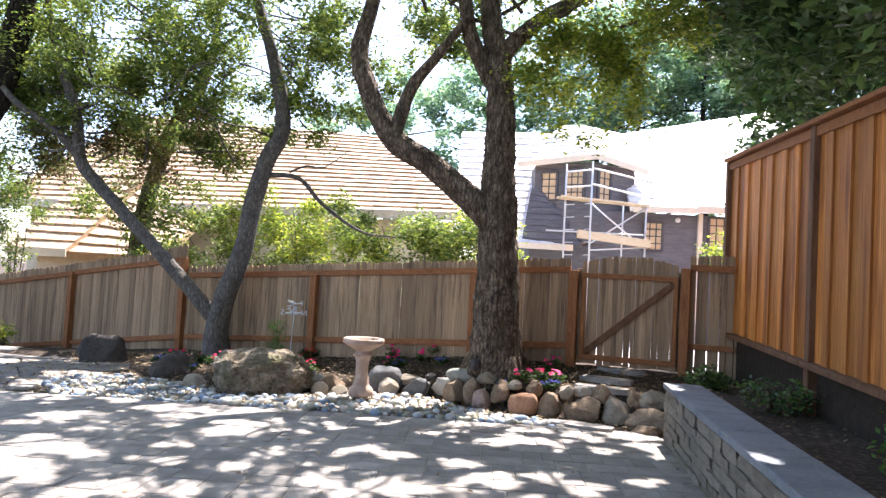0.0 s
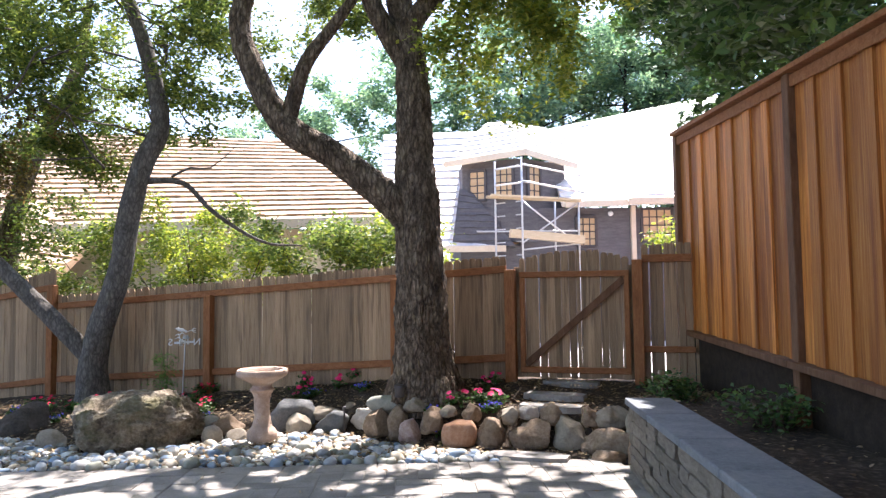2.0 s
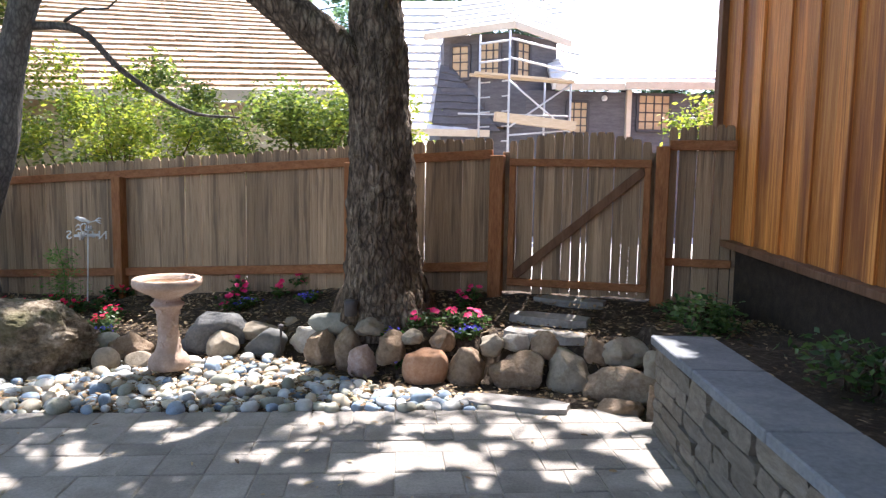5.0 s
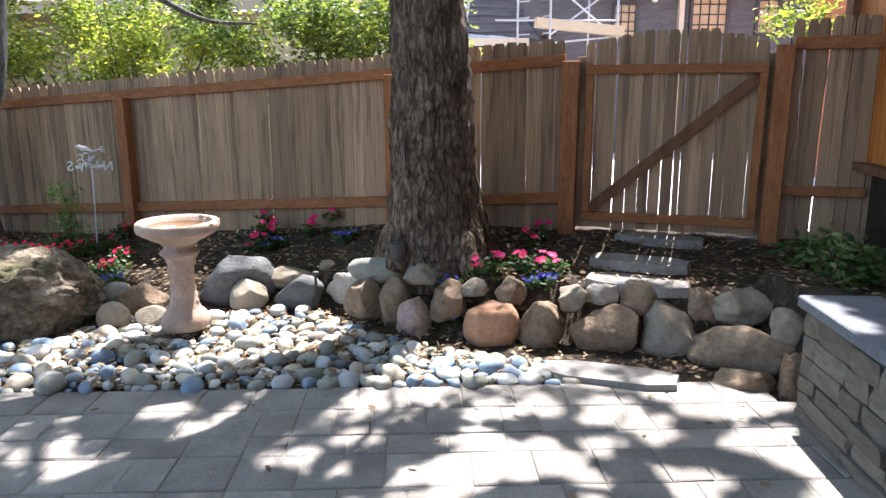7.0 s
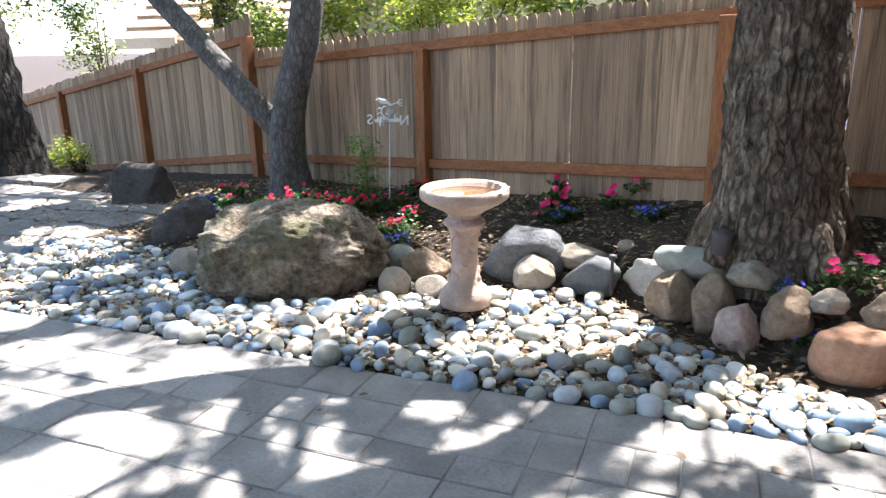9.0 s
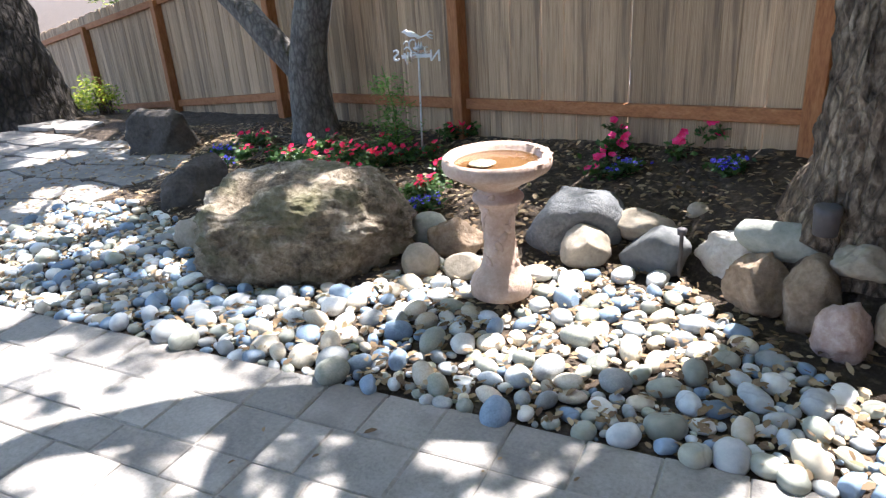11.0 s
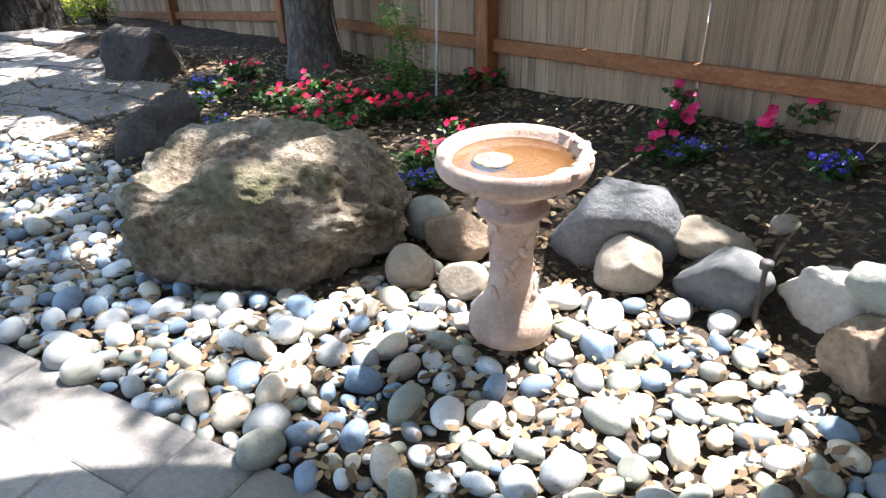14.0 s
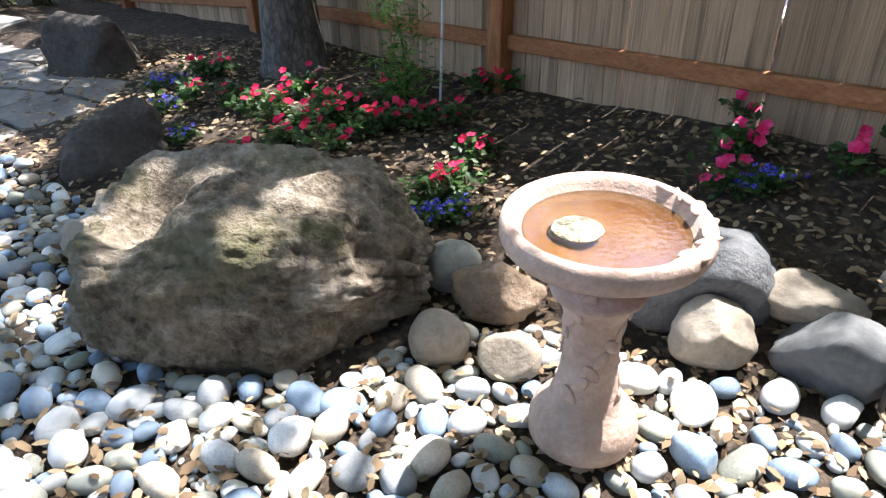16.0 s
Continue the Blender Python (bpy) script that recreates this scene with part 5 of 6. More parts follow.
# ---- rocks ----
KINDS = {"boulder": R_BOULDER, "olive": R_OLIVE, "dark": R_DARK, "grey": R_GREY, "greygreen": R_GREEN, "brown": R_BROWN, "tan": R_TAN, "cream": R_TAN, "slate": R_SLATE, "pale": R_PALE, "orange": R_ORANGE, "pink": R_PINK}
WORDS = {"boulder": "large olive-brown pitted boulder among the pebbles", "olive": "olive-grey angular rock at the bed's edge", "dark": "dark brown rounded boulder on the soil", "grey": "blue-grey pitted rock behind the bird bath",
         "greygreen": "smooth grey-green rounded rock on the bed edge", "brown": "brown rough fieldstone edging the bed", "tan": "tan rounded fieldstone edging the bed", "cream": "cream rounded cobble beside the bird bath", "slate": "flat-topped slate-grey rock beside the pebbles",
         "pale": "pale craggy rock in the sun beside mulch", "orange": "rust-orange rounded fieldstone edging the bed", "pink": "pinkish angular quartz rock edging the bed"}
ROCKS = []


def rock(at, size, yaw, kind, rough=0.2, power=2.7, cuts=7, detail=4):
    seed = len(ROCKS) + 1
    me = rock_mesh("rock", size, KINDS[kind], seed, rough, power, detail, cuts)
    ob = tagged(new("boulder" if size[0] > 0.45 else "rock", me), WORDS[kind], "rock", "garden rocks")
    ob.matrix_basis = pose(at[0], at[1], at[2] - size[2] * 0.12, 0, 0, yaw)
    ROCKS.append((at[0], at[1], size[0] / 2, size[1] / 2, radians(yaw)))
    return ob


rock((-4.2, 9.16, 0.02), (0.5, 0.36, 0.33), 50, "dark", 0.24, 2.6, 6)
rock((-5.62, 10.3, -0.05), (0.66, 0.5, 0.5), 46, "dark")
rock((-1.55, 9.13, 0.05), (0.5, 0.36, 0.28), 9, "grey", 0.16, 2.7, 2)
rock((-2.11, 8.86, 0.05), (0.29, 0.2, 0.17), 25, "brown")
rock((-2.3, 8.92, 0.05), (0.2, 0.16, 0.15), 31, "greygreen", 0.06, 2.2, 0)
rock((-2.19, 8.60, 0.01), (0.19, 0.16, 0.15), 33, "tan", 0.06, 2.2, 1)
rock((-1.97, 8.62, 0.01), (0.19, 0.16, 0.11), 27, "cream", 0.05, 2.2, 1)
rock((-1.46, 8.93, 0.04), (0.25, 0.18, 0.17), 11, "tan", 0.1, 3.0, 5)
rock((-1.13, 8.97, 0.04), (0.3, 0.2, 0.18), -4, "slate", 0.14, 3.2, 2)
rock((-1.2, 9.13, 0.12), (0.3, 0.18, 0.12), 4, "tan", 0.14)
rock((-0.8, 8.96, 0.08), (0.32, 0.24, 0.19), -7, "pale", 0.22)
rock((-0.58, 8.78, 0.25), (0.40, 0.22, 0.15), -8, "greygreen", 0.07, 2.2, 1)
rock((-0.67, 8.68, 0.06), (0.26, 0.22, 0.24), 2, "brown", 0.18)
rock((-0.5, 8.62, 0.05), (0.24, 0.2, 0.27), -12, "brown", 0.18)
rock((-0.35, 8.44, 0.03), (0.23, 0.17, 0.19), 22, "pink", 0.2, 2.5, 6)
rock((-0.18, 8.43, 0.13), (0.24, 0.19, 0.20), -26, "brown", 0.2, 2.5, 6)
rock((-0.31, 8.6, 0.27), (0.23, 0.16, 0.12), -4, "tan")
rock((0.07, 8.27, 0.02), (0.33, 0.27, 0.25), -12, "orange", 0.08, 2.3, 2)
rock((0.34, 8.21, 0.04), (0.26, 0.2, 0.23), -10, "brown", 0.2)
rock((0.52, 8.24, 0.22), (0.18, 0.14, 0.13), -13, "tan")
rock((0.7, 8.15, 0.03), (0.38, 0.27, 0.22), -16, "brown", 0.14)
rock((0.91, 8.2, 0.22), (0.23, 0.17, 0.16), -18, "brown")
rock((1.03, 8.1, 0.03), (0.36, 0.26, 0.29), -20, "tan", 0.16)
rock((0.7, 8.25, 0.24), (0.18, 0.13, 0.1), -16, "pale")
rock((1.36, 7.88, 0.02), (0.6, 0.3, 0.22), -26, "brown", 0.18, 2.6, 5)
rock((1.4, 8.04, 0.21), (0.32, 0.22, 0.16), -26, "tan")
rock((1.23, 8.1, 0.18), (0.18, 0.14, 0.18), -23, "brown")
rock((1.2, 7.6, -0.02), (0.3, 0.18, 0.12), -20, "brown")
rock((1.42, 7.5, -0.02), (0.16, 0.14, 0.26), -30, "brown")
rock((1.5, 7.72, 0.2), (0.18, 0.14, 0.14), -30, "tan")
rock((-0.02, 8.4, 0.24), (0.16, 0.13, 0.09), -4, "tan")
rock((0.2, 8.36, 0.22), (0.18, 0.15, 0.13), -7, "brown")
rock((-0.98, 9.28, 0.16), (0.11, 0.09, 0.08), 20, "cream", 0.05, 2.2, 0)
rock((-3.62, 8.55, 0.0), (0.26, 0.2, 0.2), 21, "tan")
bm = bmesh.new()
bmesh.ops.create_icosphere(bm, subdivisions=6, radius=1)
FACETS = [(Vector(w).normalized(), lim) for w, lim in (((0.62, -0.72, -0.22), 0.98), ((0.5, -0.7, 0.5), 1.08), ((-0.1, -0.9, 0.42), 1.12), ((-0.95, -0.35, 0.1), 1.12), ((0.6, 0.1, 0.8), 1.02), ((0.9, 0.3, 0.35), 1.08), ((-0.75, -0.6, 0.15), 1.2), ((0.1, -0.6, 0.8), 1.2))]
for v in bm.verts:
    d = v.co.normalized()
    k = (abs(d.x) ** 5 + abs(d.y) ** 5 + abs(d.z) ** 5) ** (-1 / 5)
    p = d * k
    for n_, lim in FACETS:
        over = p.dot(n_) - lim
        if over > 0:
            p -= n_ * over * 0.94
    top = float(np.interp(p.x, (-1, -0.85, -0.3, 0.2, 0.6, 0.8, 1), (0.88, 0.96, 1.0, 1.0, 0.9, 0.78, 0.62)))
    low = float(np.interp(p.x, (-1, -0.85, 0.3, 0.65, 1), (0.03, 0, 0, 0.05, 0.12)))
    depth = float(np.interp(p.x, (-1, 0.2, 0.7, 1), (0.95, 1.0, 0.88, 0.6)))
    z = low + (top - low) * (p.z + 1) / 2
    hollow = math.exp(-((p.x + 0.62) / 0.26) ** 2 - ((p.y + 0.15) / 0.55) ** 2) * max(0, p.z)
    crag = math.exp(-((p.x - 0.62) / 0.2) ** 2) * max(0, p.z + 0.3)
    q = p * 1.0
    f = 0.1 * noise.noise(q * 1.7) + 0.075 * noise.noise(q * 4.1) + 0.042 * noise.noise(q * 9.3) + 0.02 * noise.noise(q * 19.0) + 0.012 * noise.noise(q * 34.0)
    f -= 0.05 * max(0, noise.noise(q * 11.0 + Vector((4, 0, 0))) - 0.2) + 0.08 * max(0, noise.noise(q * 24.0 + Vector((0, 7, 0))) - 0.25)
    f += 0.07 * crag * noise.noise(q * 7.0 + Vector((9, 1, 0)))
    p = Vector((p.x - 0.05 * p.z * (p.x < 0), p.y * depth + 0.2 * (z - 0.5), z)) + d * f
    v.co = Vector((p.x * 0.535, p.y * 0.35, (p.z - 0.4 * hollow) * 0.49))
big = tagged(new("boulder", mesh_of("boulder", bm, R_BOULDER)), WORDS["boulder"], "rock", "garden rocks")
big.matrix_basis = pose(-2.81, 8.575, -0.03, 0, 0, 27)
ROCKS.append((-2.81, 8.575, 0.53, 0.35, radians(27)))

# ---- bird bath ----
BATH = (-1.698, 8.43, 0.038)
bath = thing("bird_bath", BATH, "sandy pink cast-stone bird bath holding amber water", "bird bath")
bm = bmesh.new()
lathe(bm, [(0.118, 0.0), (0.135, 0.01), (0.138, 0.045), (0.13, 0.075), (0.112, 0.10), (0.093, 0.115), (0.088, 0.135), (0.079, 0.16), (0.07, 0.21), (0.066, 0.27), (0.067, 0.32), (0.073, 0.38), (0.086, 0.42), (0.1, 0.438), (0.108, 0.442), (0.111, 0.45), (0.107, 0.459), (0.094, 0.464), (0.086, 0.48)], 40, 0.02)
pedestal = part("pedestal", bm, TERRA, bath, m=Matrix())
for k in range(26):
    a, z = k * 2.2, 0.15 + 0.0125 * k
    r = float(np.interp(z, (0.13, 0.2, 0.3, 0.38, 0.44), (0.086, 0.071, 0.066, 0.073, 0.09)))
    q = bmesh.new()
    bmesh.ops.create_icosphere(q, subdivisions=2, radius=1)
    bmesh.ops.transform(q, matrix=Matrix.Rotation(a, 4, "Z") @ Matrix.Translation((r, 0, z)) @ Matrix.Rotation(0.6 * (-1) ** k, 4, "X") @ Matrix.Diagonal((0.005, 0.016, 0.03, 1)), verts=q.verts)
    part("relief_leaf", q, TERRA, pedestal, m=Matrix())
bm = bmesh.new()
lathe(bm, [(0.06, 0.47), (0.082, 0.474), (0.086, 0.482), (0.08, 0.49), (0.083, 0.497), (0.1, 0.503), (0.104, 0.511), (0.13, 0.524), (0.18, 0.55), (0.208, 0.568), (0.221, 0.576), (0.228, 0.592), (0.229, 0.61), (0.225, 0.626), (0.214, 0.634), (0.202, 0.63), (0.19, 0.615), (0.18, 0.599), (0.15, 0.574), (0.1, 0.557), (0.002, 0.55)], 64, 0.012)
part("bowl", bm, TERRA, bath, m=Matrix())
bm = bmesh.new()
lathe(bm, [(0.001, 0.554), (0.06, 0.556), (0.1, 0.561), (0.15, 0.578), (0.179, 0.602)], 64, 0.012, False)
part("basin", bm, BASIN, bath, "amber-stained inside", m=Matrix())
bm = bmesh.new()
bmesh.ops.create_circle(bm, cap_ends=True, segments=48, radius=0.178, matrix=Matrix.Translation((0, 0, 0.598)))
water = part("water", bm, WATER, bath, "clear amber water", m=Matrix())
water.visible_shadow = False
bm = bmesh.new()
for k in range(11):
    a = -0.55 + 0.17 * k
    wide = 0.75 + 0.4 * math.sin(k * 1.9)
    bmesh.ops.create_icosphere(bm, subdivisions=2, radius=1, matrix=Matrix.Translation((0.208 * math.cos(a), 0.208 * math.sin(a), 0.626)) @ Matrix.Rotation(a + 1.15 + 0.3 * (-1) ** k, 4, "Z") @ Matrix.Rotation(0.25, 4, "X") @ Matrix.Diagonal((0.036, 0.017 * wide, 0.008, 1)))
part("relief_leaves", bm, TERRA, bath, "overlapping leaves cast on the rim", m=Matrix())
bm = bmesh.new()
lathe(bm, [(0.03, -0.006), (0.05, -0.004), (0.058, 0.0), (0.055, 0.005), (0.03, 0.008), (0.012, 0.012)], 24, 0.12)
fd = tagged(new("pond_float", mesh_of("pond_float", bm, mat("pale mottled stone", [(0.04, 0.04, 0.03), (0.12, 0.11, 0.07), (0.5, 0.46, 0.3), (0.62, 0.58, 0.42)], 26, 0.7, 0.3))), "pale mottled flat stone lying in the bird bath water", "stone")
fd.matrix_basis = pose(BATH[0] - 0.055, BATH[1] - 0.02, BATH[2] + 0.594)

# ---- weather vane ----
vane = thing("weather_vane", (-2.99, 10.2, 0.19), "white metal garden weather vane on a thin pole", "weather vane")
pole_b = bmesh.new()
tube(pole_b, [(-2.99, 10.2, 0.05), (-2.97, 10.2, 0.5), (-2.955, 10.2, 0.87)], [0.007, 0.007, 0.007], 8, 0.3, 0)
part("pole", pole_b, VANE, vane)
bm = bmesh.new()
beam(bm, (-3.07, 10.17, 0.8), (-2.85, 10.17, 0.81), 0.012, 0.024, bevel=0)
beam(bm, (-2.96, 10.09, 0.805), (-2.96, 10.29, 0.805), 0.012, 0.016, bevel=0)
part("cross_arms", bm, VANE, vane, smooth=False)
for ch, x, y, flip in (("N", -2.815, 10.17, 1), ("S", -3.115, 10.17, 1), ("E", -2.96, 10.32, 0), ("W", -2.96, 10.06, 0)):
    cu = bpy.data.curves.new("letter", "FONT")
    cu.body, cu.size, cu.extrude, cu.align_x, cu.align_y = ch, 0.11, 0.006, "CENTER", "CENTER"
    tmp = new("letter_source", cu)
    me = bpy.data.meshes.new_from_object(tmp)
    bpy.data.objects.remove(tmp)
    me.materials.append(VANE)
    part("letter", me, parent=vane, m=vane.matrix_basis.inverted() @ pose(x, y, 0.805, 90, 0, 180 if flip else 90))
VANE_TOP = vane.matrix_basis.inverted() @ Matrix.Translation((-2.955, 10.19, 0.8))
bm = bmesh.new()
for dx, dz, ex, ez, r in ((-0.045, 0.148, 0.044, 0.021, 8), (-0.083, 0.163, 0.019, 0.016, 0), (-0.103, 0.162, 0.012, 0.005, 0), (-0.005, 0.136, 0.028, 0.012, 12)):
    bmesh.ops.create_icosphere(bm, subdivisions=2, radius=1, matrix=Matrix.Translation((dx, 0, dz)) @ Matrix.Rotation(radians(r), 4, "Y") @ Matrix.Diagonal((ex, 0.013, ez, 1)))
part("bird_figure", bm, VANE, vane, m=VANE_TOP)
bm = bmesh.new()
tube(bm, [(0.0, 0, 0.118), (0.045, 0, 0.132), (0.085, 0, 0.145)], [0.005, 0.005, 0.004], 8, 0.03, 0)
for tip in (0.165, 0.142, 0.122):
    tube(bm, [(0.075, 0, 0.142), (0.1, 0, tip), (0.122, 0, tip - 0.006)], [0.005, 0.005, 0.002], 6, 0.02, 0)
part("tail_arm", bm, VANE, vane, m=VANE_TOP)
bm = bmesh.new()
tube(bm, [(0.0, 0, 0.02), (-0.04, 0, 0.03), (-0.062, 0, 0.055), (-0.062, 0, 0.09), (-0.04, 0, 0.112), (-0.015, 0, 0.108)], [0.006] * 6, 8, 0.02, 0)
for z in (0.088, 0.05):
    tube(bm, [(-0.06, 0, z), (-0.085, 0, z + 0.012), (-0.11, 0, z - 0.008)], [0.005, 0.006, 0.002], 6, 0.02, 0)
part("scroll", bm, VANE, vane, m=VANE_TOP)
bm = bmesh.new()
bmesh.ops.create_cone(bm, cap_ends=True, segments=20, radius1=0.03, radius2=0.042, depth=0.018, matrix=Matrix.Translation((0.01, 0, 0.052)))
for dx in (-0.012, 0.01, 0.03):
    bmesh.ops.create_cone(bm, cap_ends=True, segments=10, radius1=0.011, radius2=0.003, depth=0.04, matrix=Matrix.Translation((dx, 0, 0.078)))
part("nest", bm, METAL, vane, "grey metal nest with three small birds", m=VANE_TOP)


# ---- small lamps in the bed ----
lamp = thing("garden_spotlight", (-0.46, 8.66, 0.36), "small dark cylindrical garden spotlight at the oak's foot", "lamp")
bm = bmesh.new()
lathe(bm, [(0.03, 0.0), (0.045, 0.005), (0.047, 0.08), (0.05, 0.085), (0.05, 0.115), (0.04, 0.12)], 20)
part("housing", bm, FRAME, lamp, m=Matrix())
bm = bmesh.new()
lathe(bm, [(0.008, -0.1), (0.008, 0.01)], 8)
part("spike", bm, FRAME, lamp, m=Matrix())
lamp = thing("garden_spotlight", (-1.0, 8.86, 0.12), "thin dark path-light stake between the rocks", "lamp")
bm = bmesh.new()
lathe(bm, [(0.009, -0.1), (0.009, 0.1), (0.02, 0.105), (0.022, 0.13), (0.012, 0.135)], 12)
part("housing", bm, FRAME, lamp, m=Matrix())


# ---- garden plants ----
def flower_clump(x, y, r, petals, label, n_leaf=26, n_flower=9, h=0.13, petal=0.036, name="flowering_plant"):
    z = ground_z(x, y)
    t = thing(name, (x, y, z), label, "flower", "bedding flowers")
    pts = np.array([[rnd.gauss(0, r * 0.5), rnd.gauss(0, r * 0.5), rnd.uniform(0.03, h * 0.8)] for _ in range(n_leaf)])
    part("foliage", leaf_mesh("plant_leaves", [leaves(pts, 0.042, 0.022, 5, 0.6)], L_PLANT), parent=t, m=Matrix())
    q = bmesh.new()
    for _ in range(5):
        tip = (rnd.gauss(0, r * 0.4), rnd.gauss(0, r * 0.4), h * 0.8)
        tube(q, [(0, 0, -0.02), (tip[0] * 0.4, tip[1] * 0.4, h * 0.4), tip], [0.004, 0.003, 0.002], 5, 0.1, 0)
    part("stalk", q, L_PLANT, t, m=Matrix())
    many = n_flower > 10
    v, f = [], []
    for _ in range(n_flower):
        c = Vector((rnd.gauss(0, r * 0.55), rnd.gauss(0, r * 0.55), rnd.uniform(h * 0.6, h * 1.15)))
        nrm = Vector((rnd.uniform(-0.6, 0.4), rnd.uniform(-1.2, 0.1), 1.0)).normalized()
        u = nrm.orthogonal().normalized()
        w = nrm.cross(u)
        for k in range(5):
            a = 2 * math.pi * k / 5 + c.x * 9
            d = u * math.cos(a) + w * math.sin(a)
            s = nrm.cross(d)
            i = len(v)
            v += [c, c + d * petal * 0.5 + s * petal * 0.34 + nrm * 0.004, c + d * petal * 0.75 + nrm * 0.002, c + d * petal * 0.5 - s * petal * 0.34 + nrm * 0.004]
            f += [(i, i + 1, i + 2, i + 3)]
        if not many:
            part("blossom", raw_mesh("blossom", v, f, petals), parent=t, m=Matrix())
            v, f = [], []
    if many:
        part("blossoms", raw_mesh("blossoms", v, f, petals), parent=t, m=Matrix(), kind="stuff")


PINKS = "pink-flowering low bedding plant in the mulch"
RED_AT = [
    (-4.58, 10.18), (-4.5, 10.24), (-4.33, 9.85), (-4.06, 9.86), (-3.89, 9.82), (-3.75, 9.81), (-3.79, 10.11), (-3.53, 9.94),
    (-3.38, 9.84), (-3.35, 9.97), (-3.46, 9.72), (-3.22, 9.57), (-3.52, 9.31), (-3.48, 9.53), (-3.17, 9.78), (-3.24, 10.19),
    (-3.07, 9.85), (-2.94, 9.9), (-2.8, 9.95), (-2.8, 10.32), (-2.7, 10.38), (-2.55, 9.69), (-2.61, 9.35), (-2.53, 9.4),
]
PINK_AT = [
    (-1.55, 9.59), (-1.56, 9.81), (-1.49, 9.84), (-1.55, 10.03), (-1.15, 9.74), (-1.04, 10.03), (-1.03, 9.87), (-0.96, 9.83),
    (0.12, 8.56), (0.02, 8.53), (0.39, 8.93), (0.5, 9.08), (0.59, 9.43), (0.3, 8.58), (0.36, 8.52), (0.46, 8.5),
]
BLUE_AT = [
    (-4.71, 9.95), (-4.59, 9.99), (-4.37, 9.68), (-3.99, 9.41), (-3.48, 9.21), (-2.47, 9.23), (-2.52, 9.18), (-1.46, 9.58),
    (-1.4, 9.64), (-0.9, 9.52), (-0.85, 9.53), (0.34, 8.42), (0.42, 8.42), (-0.09, 8.43), (-0.15, 8.56),
]
for x, y in RED_AT:
    flower_clump(x, y, 0.085, P_RED, "rose-red bedding plant among dark green leaves", 30, rnd.choice((4, 5, 6, 7)), 0.12, 0.031)
for x, y in PINK_AT:
    flower_clump(x, y, 0.065, P_PINK, PINKS, 14, rnd.choice((3, 4, 5)), 0.13, 0.036)
for x, y in BLUE_AT:
    flower_clump(x, y, 0.06, P_BLUE, "violet-blue trailing bedding plant", 16, 26, 0.075, 0.015)

fern = thing("fern", (-3.16, 10.12, ground_z(-3.16, 10.12)), "fresh green feathery plant climbing by the weather vane", "plant")
bm = bmesh.new()
tube(bm, [(-3.16, 10.12, 0.1), (-3.14, 10.12, 0.4), (-3.2, 10.1, 0.75)], [0.008, 0.006, 0.003], 6, 0.1, 0)
part("stalk", bm, L_FERN, fern)
part("foliage", leaf_mesh("fern_leaves", [leaves(np.array([[-3.16 + rnd.gauss(0, 0.075), 10.1 + rnd.gauss(0, 0.06), rnd.uniform(0.2, 0.66) ** 1.0] for _ in range(60)]), 0.038, 0.035, 16, 0.26)], L_FERN), parent=fern)


def low_shrub(x, y, r, h, material, label):
    z = ground_z(x, y)
    shrub("garden_shrub", label, [((x, y, z + h * 0.5), (r, r, h * 0.5), 70)], material, 0.05, 10, (x, y, z - 0.01), 9)


for x, y, r, h in ((2.05, 6.5, 0.26, 0.24), (1.85, 7.9, 0.17, 0.2), (1.95, 8.3, 0.18, 0.16), (1.95, 4.6, 0.22, 0.45)):
    low_shrub(x, y, r, h, L_DARK if y != 4.6 else L_FERN, "low dark green shrub in the side bed" if y != 4.6 else "bright green leafy shrub in the side bed")

# ---- fallen leaves ----
pts = []
while len(pts) < 11000:
    x, y = rnd.uniform(-6.5, 2.4), rnd.uniform(7.65, 10.9)
    if y > fence_y(x) - 0.05 or (x > wall_x(y) and y < 7.3):
        continue
    e = float(np.interp(x, *EDGE))
    if y < e - 0.1 and rnd.random() < 0.5:
        continue
    pts.append((x, y, ground_z(x, y) + rnd.uniform(0.008, 0.03)))
for _ in range(170):
    y = rnd.uniform(2.5, 8.2)
    x = rnd.uniform(wall_x(y) + 0.4, 2.2)
    pts.append((x, y, 0.45))
for _ in range(130):
    pts.append((rnd.uniform(-5, 1.2), rnd.uniform(4.2, 7.5), 0.006))
v, f = dry_leaves(pts, 0.043, 0.14)
litter = tagged(new("fallen_leaves", leaf_mesh("fallen_leaves", [(v, f)], LITTER)), "dry tan oak leaves strewn over the mulch", "leaf litter", kind="stuff")

# ---- pebbles ----
BED_X = (-5.1, -4.7, -3.7, -3.4, -2.4, -2.2, -1.0, -0.75, -0.45, 0.0, 0.3, 0.42)
BED_Y = (8.9, 9.0, 8.75, 8.5, 8.3, 8.82, 8.84, 8.56, 8.25, 8.02, 7.9, 7.7)
PEBBLE_MESHES = []
PEBBLE_GREEN = mat("grey-green river pebble", [(0.184, 0.196, 0.161), (0.276, 0.282, 0.23), (0.38, 0.374, 0.31)], 2.0, 0.62, 0.2, fine=9, rand=0.3, bump_dist=0.004)
for m in (PEBBLE, PEBBLE_BLUE, PEBBLE_WARM, PEBBLE_WHITE, PEBBLE_GREEN):
    crack(m, (2.2, 2.2, 2.2), 0.012, 0.82, 0.002)


def by_island(m):
    """A copy of a pebble material for the joined pebbles, each a shade of its own."""
    c = m.copy()
    geo = c.node_tree.nodes.new("ShaderNodeNewGeometry")
    for node in list(c.node_tree.nodes):
        if node.type == "MAP_RANGE" and node.inputs[0].links and node.inputs[0].links[0].from_node.type == "OBJECT_INFO":
            c.node_tree.links.new(geo.outputs["Random Per Island"], node.inputs[0])
    return c


